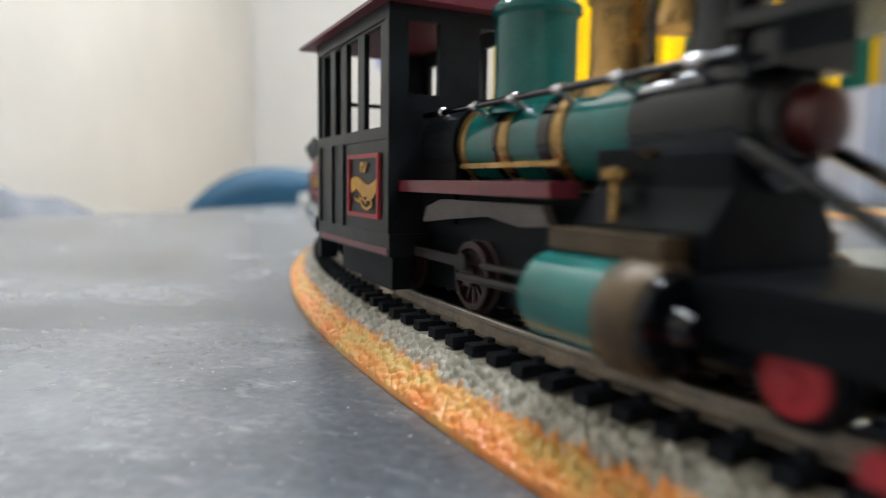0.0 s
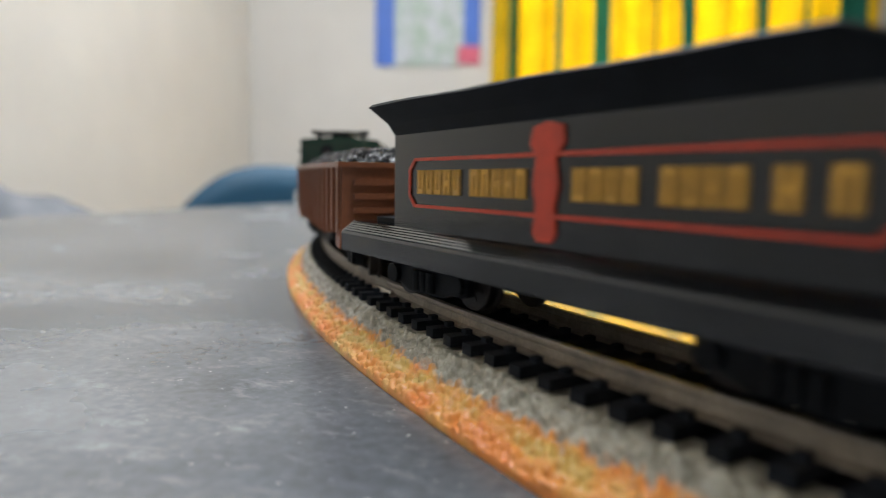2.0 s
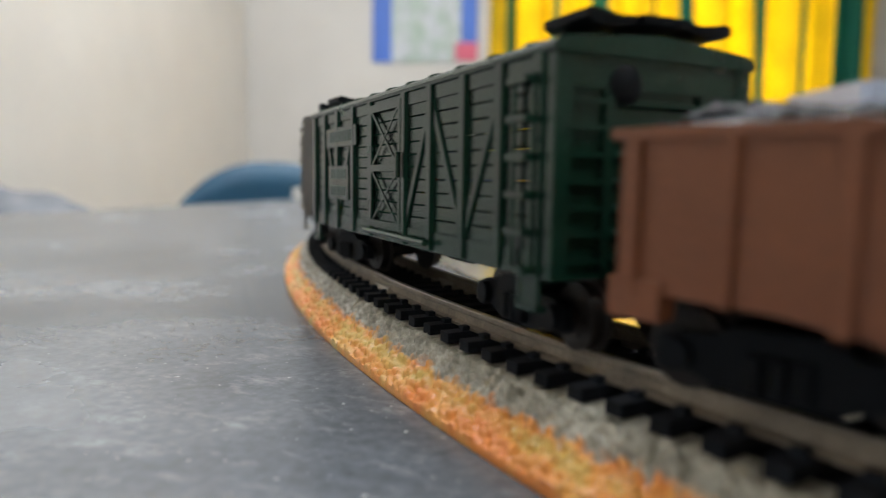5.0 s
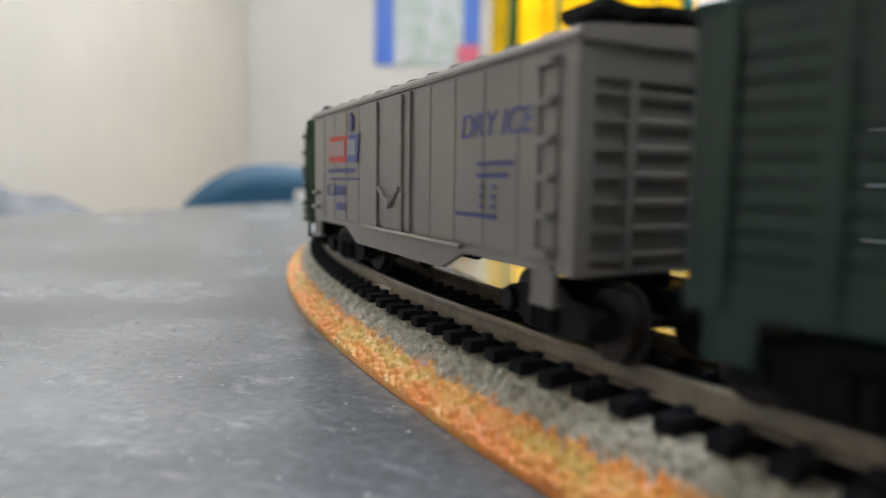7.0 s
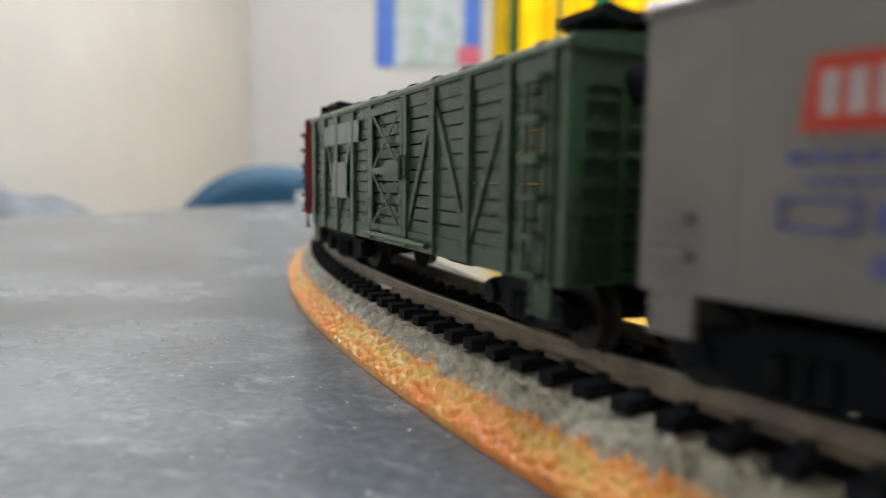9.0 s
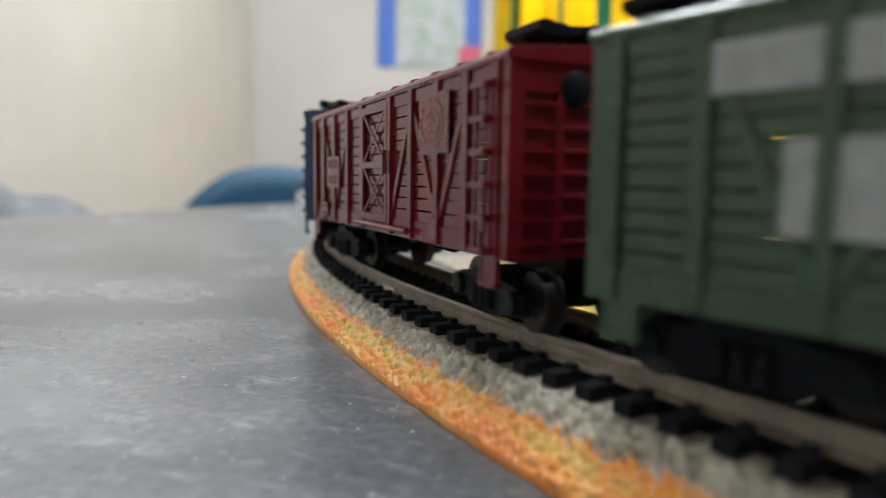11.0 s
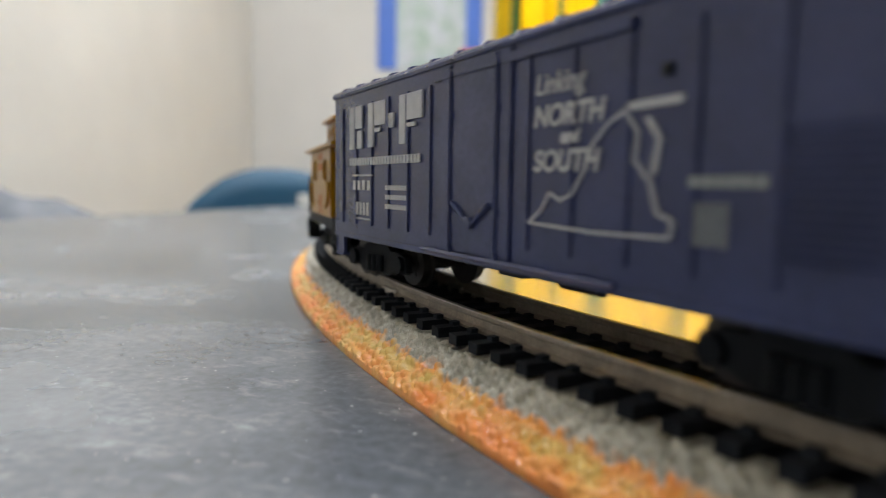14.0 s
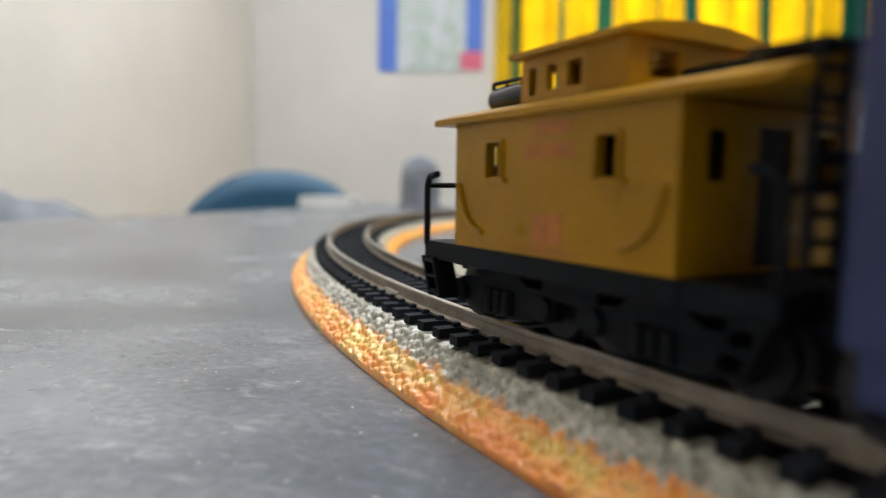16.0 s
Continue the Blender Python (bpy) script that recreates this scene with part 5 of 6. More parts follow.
    # arched roof over body and platforms
    bm = bmesh.new()
    arch = [(-hw - 1.6, z1 - 0.2), (-hw - 1.6, z1 + 0.8)] + [((hw + 1.6) * a, z1 + 0.8 + 3.2 * (1 - a * a)) for a in (-0.8, -0.5, -0.2, 0.2, 0.5, 0.8)] + [(hw + 1.6, z1 + 0.8), (hw + 1.6, z1 - 0.2)]
    extrude(bm, arch, -B - 4.6, B + 12.5, "x")
    part("roof", bm, "yellow", top)
    c0, c1, cy, cz0, cz1 = -10.5, 11.5, 13.4, z1 + 1.8, z1 + 9.0
    for side in (-1, 1):
        bm = bmesh.new()
        ya, yb = sorted((side * cy, side * (cy - 1.2)))
        wall_with_holes(bm, c0, c1, cz0 - 1, cz1, ya, yb, [(c0 + 1.8, c0 + 3.6, cz0 + 1.6, cz1 - 1.6), (c0 + 6.0, c0 + 8.2, cz0 + 2.0, cz1 - 1.6), (c0 + 10.4, c0 + 13.4, cz0 + 2.0, cz1 - 1.6)])
        part("cupola_side", bm, "yellow", top)
        for k in range(6):
            bm = bmesh.new()
            x = c1 - 7.4 + k * 1.3
            box(bm, x, x + 0.4, *sorted((side * (cy - 0.2), side * (cy + 0.25))), cz0, cz1 - 0.6)
            part("batten", bm, "yellow", top)
    for xa, xb in ((c0, c0 + 1.2), (c1 - 1.2, c1)):
        bm = bmesh.new()
        wall_with_holes(bm, -cy + 1.2, cy - 1.2, cz0 - 1, cz1, xa, xb, [(-9.5, -4, cz0 + 2.2, cz1 - 1.4), (4, 9.5, cz0 + 2.2, cz1 - 1.4)], "x")
        part("cupola_end", bm, "yellow", top)
    bm = bmesh.new()
    w = cy + 1.4
    arch = [(-w, cz1), (-w, cz1 + 0.8)] + [(w * a, cz1 + 0.8 + 1.7 * (1 - a * a)) for a in (-0.8, -0.5, -0.2, 0.2, 0.5, 0.8)] + [(w, cz1 + 0.8), (w, cz1)]
    extrude(bm, arch, c0 - 1.5, c1 + 1.5, "x")
    part("cupola_roof", bm, "yellow", top)
    bm = bmesh.new()  # smoke jack and short roofwalk
    box(bm, -B + 1, c0 - 1, -3.5, 3.5, z1 + 3.4, z1 + 4.4)
    soften(bm, 0.3, 1)
    part("roofwalk", bm, "black", top)
    bm = bmesh.new()
    lathe(bm, [(1.2, -B - 3.2), (2.1, -B - 2.4), (2.3, -B + 1), (2.3, -B + 6), (1.6, -B + 8)], 20, "x", (0, -7.2, z1 + 4.9))
    box(bm, -B - 1, -B + 6, -8.2, -6.2, z1 + 2.6, z1 + 4.4)
    tank = part("roof_tank", bm, "gloss", top, "rounded black tank on the roof", smooth=True)
    bm = bmesh.new()
    rod(bm, (-B - 2, -8.4, z1 + 7.6), (-B + 6, -8.4, z1 + 7.6), 0.35, 6)
    for x in (-B - 2, -B + 2, -B + 6):
        rod(bm, (x, -8.4, z1 + 6.6), (x, -8.4, z1 + 7.6), 0.35, 6)
    part("tank_rail", bm, "black", tank)
    bm = bmesh.new()
    box(bm, c1 + 2, B + 13, -6, 6, z1 + 4.0, z1 + 4.9)
    for y in (-12.5, 12.5):
        box(bm, B + 4, B + 13, *sorted((y, y * 0.5)), z1 + 3.6, z1 + 4.4)
    soften(bm, 0.2, 1)
    part("roofwalk", bm, "black", top)
    bm = bmesh.new()
    bars(bm, -1, -2.5, 6, 31.2, 33.2, 5, hw, 0.7)
    bars(bm, -1, -4, 6.5, 28.0, 30.2, 7, hw, 0.7)
    bars(bm, -1, -2, 4.5, 16.2, 20.4, 2, hw, 0.9)
    bars(bm, -1, -3.5, 6, 14.9, 15.6, 9, hw, 0.7)
    part("lettering", bm, "orange_ink", top, "faint red lettering bars")


caboose()


def tender():
    top = vehicle("tender", -0.1248, 82, "black model locomotive tender with red and gold sign panel", "train tender", "engine and tender", skew=1.2)
    hw = 15.4
    bm = bmesh.new()
    extrude(bm, [(-18.2, 9.4), (-18.2, 13.2), (-17.9, 13.8), (-15.2, 15.9), (15.2, 15.9), (17.9, 13.8), (18.2, 13.2), (18.2, 9.4)], -66, 60, "x")
    deck = part("deck", bm, "tank", top)
    for k in range(5):  # moulded plank lines along the deck edge
        bm = bmesh.new()
        for s in (-1, 1):
            ym, zm = 17.7 - k * 0.54, 14.02 + k * 0.42
            extrude(bm, [(s * (ym + 0.16), zm - 0.12), (s * (ym + 0.28), zm + 0.1), (s * (ym - 0.02), zm + 0.34), (s * (ym - 0.2), zm + 0.12)], -65.0, 59.0, "x")
        part("moulding", bm, "tank", deck)
    # tank with flared top
    bm = bmesh.new()
    box(bm, -44.5, 50.5, -hw, hw, 15.8, 36.8)
    soften(bm, 0.5, 2)
    part("tank", bm, "tank", top)
    bm = bmesh.new()  # flared coal rim round the tank's top
    rings = []
    for x0, x1, w, z in ((-44.4, 50.4, hw + 0.05, 34.4), (-46.0, 51.4, hw + 0.9, 36.8), (-51.6, 52.4, hw + 2.6, 40.5), (-51.0, 52.0, hw + 2.1, 41.0), (-44.8, 50.2, hw - 0.4, 37.0)):
        rings.append([bm.verts.new((x, yy, z + (0.12 * math.sin(x * 0.9 + yy) if z > 40 else 0) - max(0, x - 48) * max(0, z - 35) * 0.12 - (x + 50) * 0.012 * max(0, z - 36) / 5)) for x, yy in [(x1 + (x0 - x1) * k / 12, -w) for k in range(13)] + [(x0 + (x1 - x0) * k / 12, w) for k in range(13)]])
    for p, q in zip(rings, rings[1:]):
        for k in range(25):
            bm.faces.new((p[k], p[k + 1], q[k + 1], q[k]))
    part("coal_rim", bm, "black", top)
    for k in range(8):  # planks of the front wall
        bm = bmesh.new()
        box(bm, 50.4, 51.5, -8, 8, 16.2 + k * 2.4, 18.4 + k * 2.4)
        part("plank", bm, "black", top)
    for s in (-1, 1):
        bm = bmesh.new()
        box(bm, 50, 58, *sorted((s * 8, s * 15)), 15.8, 33)
        soften(bm, 0.8, 2)
        part("front_leg", bm, "black", top)
    bm = bmesh.new()
    lumps(bm, -43, 49, -hw + 1.2, hw - 1.2, 35.4, 3.6, 9, 1.2)
    tagged(part("coal_load", bm, "coal", top, "bed of black coal"), kind="stuff")
    bm = bmesh.new()
    box(bm, -64, -47, -10, 10, 15.9, 17.0)
    box(bm, -58, -54, -6, 6, 17.0, 18.2)
    soften(bm, 0.3, 1)
    part("rear_hatch", bm, "black", top)
    for s in (-1, 1):
        bm = bmesh.new()
        rod(bm, (58, s * 15, 9.3), (58, s * 15, 22), 1.5, 10)
        part("hand_post", bm, "black", top)
        bm = bmesh.new()
        box(bm, 52, 62, *sorted((s * 11.5, s * 16.8)), 1.6, 9.4)
        soften(bm, 0.4, 1)
        part("front_step", bm, "black", top)
    bm = bmesh.new()
    y = -hw - 0.35
    a, b, c, d = -37.6, 49.2, 20.6, 29.4
    stroke(bm, [(a + 2, c), (b - 2, c), (b, c + 2), (b, d - 2), (b - 2, d), (a + 2, d), (a, d - 2), (a, c + 2), (a + 2, c)], 0.6, y)
    sign = part("sign_border", bm, "redink", top, "thin red painted border")
    bm = bmesh.new()
    extrude(bm, [(0.4, 18.0), (1.4, 16.8), (4.4, 16.8), (5.4, 18.0), (5.0, 22), (5.8, 25.0), (5.0, 29), (6.8, 31.0), (6.4, 33.4), (3.4, 34.0), (0.2, 33.4), (-0.6, 31.0), (0.8, 29), (0.2, 25), (0.9, 22)], y - 0.1, y + 0.3)
    part("sign_figure", bm, "redink", top, "red painted ornament")
    bm = bmesh.new()
    rnd = random.Random(2)
    for x0, x1, n in ((-34.5, -19.0, 5), (-16.5, -1.0, 5), (8.5, 20.5, 4), (23.5, 35.0, 4), (37.5, 40.8, 1), (43.0, 46.4, 1)):
        w = (x1 - x0) / n
        for i in range(n):
            xx = x0 + i * w
            box(bm, xx, xx + w * 0.30, y, y + 0.3, 22.9, 27.4)
            box(bm, xx + w * 0.48, xx + w * 0.76, y, y + 0.3, 22.9, 27.4)
            zz = rnd.choice((22.9, 24.6, 26.5))
            box(bm, xx, xx + w * 0.76, y + 0.02, y + 0.3, zz, zz + 0.9)
    part("lettering", bm, "gold", top, "gold letter-sized blocks")
    for x in (-38, 40):
        truck(top, x, math.degrees(-x * 0.001 / RADIUS), 4.9)
    bm = bmesh.new()
    box(bm, -60, 56, -5, 5, 5.6, 9.4)
    part("underframe", bm, "black", top)
    coupler(top, -66, -1)
    coupler(top, 58, 1)


tender()


def locomotive():
    """An old-style eight-wheeler: cab, banded boiler, domes, bell, stack, cylinders, drivers, rods and pilot."""
    top = vehicle("steam_locomotive", -0.2658, 60, "black and teal model steam locomotive with brass bands", "locomotive", "engine and tender")
    hw = 16.6
    # cab
    cab = part("cab_floor", (lambda b: (box(b, -69, -14.5, -hw, hw, 9.0, 14.0), soften(b, 0.5, 2), b)[2])(bmesh.new()), "cab_black", top)
    wins = [(-63.5, -57.5, 37.2, 58.8), (-53.5, -48.5, 37.2, 58.8), (-44, -35.5, 37.2, 58.8), (-31.0, -20.5, 37.2, 58.8)]
    for side in (-1, 1):
        bm = bmesh.new()
        ya, yb = sorted((side * (hw - 0.2), side * (hw - 1.5)))
        wall_with_holes(bm, -68, -14.8, 14.0, 62.5, ya, yb, wins)
        wall = part("cab_side", bm, "cab_black", top)
        y = side * (hw - 0.2)
        for a, b, c, d in ((-66.6, -16.4, 34.4, 37.0), (-66.6, -16.4, 59.4, 62.8), (-68.4, -66.6, 14, 62.8), (-16.4, -14.4, 14, 62.8), (-47, -45.6, 14, 34.4), (-56.5, -55.1, 14, 34.4)):
            bm = bmesh.new()
            box(bm, a, b, *sorted((y - side * 0.3, y + side * 0.55)), c, d)
            soften(bm, 0.25, 1)
            part("moulding", bm, "cab_black", wall)
        bm = bmesh.new()
        for a, b, c, d in ((-41.5, -20.2, 30.6, 31.6), (-41.5, -20.2, 16.9, 17.9), (-41.5, -40.5, 17.9, 30.6), (-21.2, -20.2, 17.9, 30.6)):
            box(bm, a, b, *sorted((y - side * 0.2, y + side * 0.7)), c, d)
        pn = part("name_panel_border", bm, "cherry", wall, "bright red panel border")
        bm = bmesh.new()
        y2 = sorted((y - side * 0.1, y + side * 0.45))
        top_edge = [(-39.6 + 2.2 * k, 25.4 + 1.0 * math.sin(k * 0.8 + 0.3)) for k in range(9)]
        low_edge = [(x, z - 3.2 - 0.5 * math.cos(x)) for x, z in top_edge]
        extrude(bm, top_edge + low_edge[::-1], *y2)
        part("name_banner", bm, "gold", wall, "gold waving banner")
        for pts, w in (([(-33.5, 21.6), (-31, 19.4), (-28, 18.8), (-25, 19.8), (-25.6, 21.4), (-28.4, 21.0)], 0.7), ([(-37, 21.4), (-34, 20.4), (-31.5, 21.4), (-28.5, 20.2)], 0.6), ([(-32.4, 27.4), (-32.4, 29.4), (-30.6, 29.4), (-30.6, 27.4), (-29.2, 28.2), (-28.8, 29.6)], 0.8)):
            bm = bmesh.new()
            stroke(bm, pts, w, y2[0])
            bmesh.ops.translate(bm, verts=bm.verts, vec=(0, 0.2 if side > 0 else 0.0, 0))
            part("name_scroll", bm, "gold", wall, "gold painted scroll")
    for side in (-1, 1):
        bm = bmesh.new()
        box(bm, -66, -15.5, *sorted((side * (hw - 0.2), side * (hw + 0.18))), 9.4, 10.8)
        part("sill_stripe", bm, "board", cab, "dark red painted stripe")
    bm = bmesh.new()
    wall_with_holes(bm, -hw + 1.5, hw - 1.5, 14, 62.5, -16.2, -14.8, [(-12.2, -5.0, 44.0, 59.4), (5.0, 12.2, 44.0, 59.4)], "x")
    part("cab_front", bm, "cab_black", top)
    bm = bmesh.new()
    for y in (-12, 12):
        box(bm, -68, -66.5, y - 3.0, y + 3.0, 14, 62.5)
    rear = part("cab_rear", bm, "cab_black", top)
    for z in (37.5, 46.5):  # gate bars across the open rear
        bm = bmesh.new()
        box(bm, -67.8, -66.7, -9, 9, z, z + 1.1)
        part("gate_bar", bm, "cab_black", rear)
    bm = bmesh.new()  # the boiler's rounded end inside the cab, with valves on it
    lathe(bm, [(4.0, -36.5), (7.5, -35.6), (9.0, -33.5), (9.0, -16.2)], 32, "x", (0, 0, 36.5))
    back = part("backhead", bm, "gloss", top, "rounded black boiler end in the cab", smooth=True)
    for y, z in ((-5, 38), (0, 41.5), (5, 38), (-3, 33.5), (3, 33.5)):
        bm = bmesh.new()
        lathe(bm, [(0.5, -39.5), (1.3, -39.2), (1.3, -38.6), (0.5, -38.4), (0.5, -34.0)], 12, "x", (0, y, z))
        part("valve_handle", bm, "brass", back, smooth=True)
    bm = bmesh.new()
    arch = [(-hw - 3.2, 62.5), (-hw - 3.2, 63.3), (-9, 67.0), (-4, 68.8), (4, 68.8), (9, 67.0), (hw + 3.2, 63.3), (hw + 3.2, 62.5)]
    extrude(bm, arch, -77, -10.5, "x")
    part("cab_roof", bm, "board", top, "dark red cab roof")
    # boiler and firebox
    zc = 32.6
    bm = bmesh.new()
    lathe(bm, [(7.8, 0.2), (7.8, 50.5)], 40, "x", (0, 0, zc))
    boiler = part("boiler", bm, "teal", top, "glossy teal boiler barrel", smooth=True)
    for x, w, m_ in ((1.4, 2.6, "brass"), (14.0, 1.6, "gloss"), (16.8, 3.0, "brass"), (29.0, 3.2, "gloss"), (32.6, 2.8, "brass"), (49.6, 2.6, "gloss")):
        bm = bmesh.new()
        lathe(bm, [(7.85, x - w / 2), (8.25, x - w / 2 + 0.2), (8.25, x + w / 2 - 0.2), (7.85, x + w / 2)], 40, "x", (0, 0, zc))
        part("boiler_band", bm, m_, boiler, smooth=True)
    bm = bmesh.new()
    lathe(bm, [(7.8, 50.4), (8.5, 51), (8.5, 64), (8.0, 65.5), (6.0, 66.4)], 40, "x", (0, 0, zc))
    part("smokebox", bm, "gloss", top, "shiny black smokebox", smooth=True)
    bm = bmesh.new()
    box(bm, -14.8, 0.3, -8.5, 8.5, 17, zc)
    lathe(bm, [(9.2, -14.8), (9.2, 0.3)], 32, "x", (0, 0, zc))
    part("firebox", bm, "black", top)
    for side in (-1, 1):  # handrail with stanchions
        bm = bmesh.new()
        rod(bm, (-14, side * 8.6, 39.4), (66, side * 8.6, 39.4), 0.6, 10)
        rail_ = part("handrail", bm, "gloss", top, "glossy black handrail", smooth=True)
        for x in (-6, 8, 21, 34, 47, 60):
            bm = bmesh.new()
            rod(bm, (x, side * 5.0, 37.0), (x, side * 8.6, 39.4), 0.6, 8)
            lathe(bm, [(0.4, x - 1.1), (1.0, x - 0.7), (1.0, x + 0.7), (0.4, x + 1.1)], 12, "x", (0, side * 8.6, 39.4))
            part("handrail_knob", bm, "chrome", rail_, smooth=True)
        bm = bmesh.new()  # brass lagging strip along the barrel's foot
        box(bm, 0.4, 33.5, *sorted((side * 6.4, side * 7.7)), 28.0, 28.9)
        soften(bm, 0.2, 1)
        part("lagging_strip", bm, "brass", boiler)
        bm = bmesh.new()  # feed pipe and check valve ahead of the running board
        rod(bm, (49.0, side * 10.2, 19.0), (49.0, side * 10.2, 26.2), 0.7, 10)
        lathe(bm, [(0.8, 25.6), (1.9, 26.0), (1.9, 27.2), (0.8, 27.6)], 16, "z", (49.0, side * 10.2, 0))
        part("feed_pipe", bm, "brass", top, smooth=True)
        bm = bmesh.new()
        box(bm, -15, 40, *sorted((side * 9, side * 14.4)), 23.2, 25.6)
        soften(bm, 0.4, 1)
        part("running_board", bm, "board", top, "dark red running board")
        bm = bmesh.new()  # grey splasher below
        extrude(bm, [(-6, 17.2), (-4, 20.4), (2, 22.0), (36, 22.0), (38, 19), (30, 18.4), (20, 19.6), (8, 18.6)], *sorted((side * 11, side * 12.6)))
        part("splasher", bm, "worn", top, "worn grey wheel splasher")
        # cylinder with brass front ring
        bm = bmesh.new()
        lathe(bm, [(5.2, 41.2), (6.3, 42.2), (6.3, 57.5)], 32, "x", (0, side * 14.2, 10.0))
        cyl = part("cylinder", bm, "teal", top, "teal steam cylinder", smooth=True)
        bm = bmesh.new()
        lathe(bm, [(6.4, 57.3), (6.9, 58.0), (6.9, 63.0), (6.4, 64.0)], 32, "x", (0, side * 14.2, 10.0))
        part("cylinder_head", bm, "bronze", cyl, smooth=True)
        bm = bmesh.new()
        lathe(bm, [(6.0, 63.8), (5.6, 64.8), (2.4, 65.6), (1.6, 67.2)], 32, "x", (0, side * 14.2, 10.0))
        part("cylinder_cover", bm, "gloss", cyl, "glossy black cylinder cover", smooth=True)
        bm = bmesh.new()
        box(bm, 42, 63, *sorted((side * 7, side * 15.5)), 16.6, 19.4)
        soften(bm, 0.8, 2)
        part("steam_chest", bm, "bronze", cyl)
        bm = bmesh.new()
        rod(bm, (12, side * 13.4, 8.4), (42, side * 13.4, 9.2), 0.8, 8)
        rod(bm, (20, side * 13.4, 11.2), (42, side * 13.4, 11.6), 0.6, 8)
        part("piston_guide", bm, "steel", top)
        # brace from the smokebox to the pilot deck
        bm = bmesh.new()
        rod(bm, (66, side * 7, 30), (93, side * 9, 15.5), 1.0, 8)
        part("brace", bm, "gloss", top)
    bm = bmesh.new()  # saddle under the smokebox
    extrude(bm, [(-11.5, 12), (11.5, 12), (11, 20), (7.5, 25), (7.5, 30), (-7.5, 30), (-7.5, 25), (-11, 20)], 42, 65, "x")
    part("saddle", bm, "black", top)
    bm = bmesh.new()
    box(bm, -14, 42, -7.8, 7.8, 14.6, 24)
    part("ash_pan", bm, "black", top)
    bm = bmesh.new()
    box(bm, -60, 40, -4.6, 4.6, 2.2, 14.6)
    part("main_frame", bm, "black", top)
    for side in (-1, 1):
        bm = bmesh.new()
        box(bm, -36, -16, *sorted((side * 10.6, side * 15.2)), 1.6, 9.0)
        soften(bm, 0.5, 1)
        part("cab_step", bm, "black", top)
        bm = bmesh.new()  # black plate added behind the step, over the rear wheels, blocking the bright table
        box(bm, -64, -37, *sorted((side * 9.8, side * 11.0)), 0.6, 9.0)
        soften(bm, 0.3, 1)
        part("rear_skirt", bm, "black", top)
    for side in (-1, 1):
        bm = bmesh.new()
        box(bm, 64, 99, *sorted((side * 8, side * 12.8)), 9.0, 15.0)
        soften(bm, 0.5, 1)
        part("front_frame", bm, "black", top)
    # domes, bell, stack, headlamp
    bm = bmesh.new()
    lathe(bm, [(8.8, 37.5), (7.8, 39.6), (7.4, 41.5), (7.4, 54.5), (8.1, 55.2), (8.1, 56.2), (7.5, 56.8), (5.6, 59.4), (2.0, 61.0)], 36, "z", (14.8, 0, 0))
    part("steam_dome", bm, "teal", top, "teal steam dome", smooth=True)
    bm = bmesh.new()
    lathe(bm, [(6.0, 38.0), (4.8, 40.6), (4.7, 51.5), (5.3, 52.4), (4.8, 55.5), (1.4, 57.2)], 28, "z", (37.5, 0, 0))
    part("sand_dome", bm, "brass", top, "brass sand dome", smooth=True)
    bm = bmesh.new()
    lathe(bm, [(4.6, 46.0), (4.2, 47.2), (2.9, 50.0), (2.5, 52.5), (1.0, 54.0)], 24, "z", (50, 0, 0))
    part("bell", bm, "brass", top, "polished brass bell", smooth=True)
    bm = bmesh.new()
    pts = [(-5.6, 41.0), (-6.0, 47.0), (-4.4, 52), (0, 54.6), (4.4, 52), (6.0, 47.0), (5.6, 41.0)]
    for (a, b), (c, d) in zip(pts, pts[1:]):
        rod(bm, (50, a, b), (50, c, d), 0.7, 8)
    part("bell_frame", bm, "gloss", top, smooth=True)
    bm = bmesh.new()
    lathe(bm, [(5.4, 41.0), (4.6, 44.0), (4.6, 52.0), (8.5, 60.0), (12.5, 68.0), (12.9, 70.5), (10.5, 73.5), (6.0, 75.0)], 32, "z", (57, 0, 0))
    part("smokestack", bm, "gloss", top, "flared black smokestack", smooth=True)
    bm = bmesh.new()
    box(bm, 64, 82, -8.6, 8.6, 42.2, 43.8)
    box(bm, 66, 69, -6.6, 6.6, 38, 42.2)
    soften(bm, 0.4, 1)
    part("lamp_bracket", bm, "gloss", top)
    bm = bmesh.new()
    box(bm, 68, 78, -5.6, 5.6, 43.8, 55.5)
    soften(bm, 0.8, 2)
    lathe(bm, [(5.0, 77.8), (5.0, 80.0), (4.0, 80.2)], 24, "x", (0, 0, 49.5))
    part("headlamp", bm, "plate_red", top, "red box headlamp")
    bm = bmesh.new()
    lathe(bm, [(6.2, 66.2), (6.2, 67.4), (4.4, 68.2)], 32, "x", (0, 0, zc))
    door = part("smokebox_door", bm, "gloss", top, "glossy black smokebox door", smooth=True)
    bm = bmesh.new()
    lathe(bm, [(3.8, 68.0), (4.0, 69.0), (3.6, 71.0), (1.6, 71.8)], 28, "x", (0, 0, zc))
    part("number_plate", bm, "plate_red", door, "dark red round plate", smooth=True)
    # frame, pilot deck, beam and pilot
    bm = bmesh.new()
    box(bm, -66, 96, -6.5, 6.5, 9.5, 14.6)
    part("underframe", bm, "black", top)
    bm = bmesh.new()
    box(bm, 66, 100, -14, 14, 14.0, 15.6)
    part("pilot_deck", bm, "black", top)
    bm = bmesh.new()
    box(bm, 98, 102, -16.5, 16.5, 7.5, 14.8)
    soften(bm, 0.5, 1)
    beam = part("pilot_beam", bm, "cherry", top, "red pilot beam")
    bm = bmesh.new()
    box(bm, 85, 103, -14.5, 14.5, 0.8, 3.2)
    soften(bm, 0.5, 1)
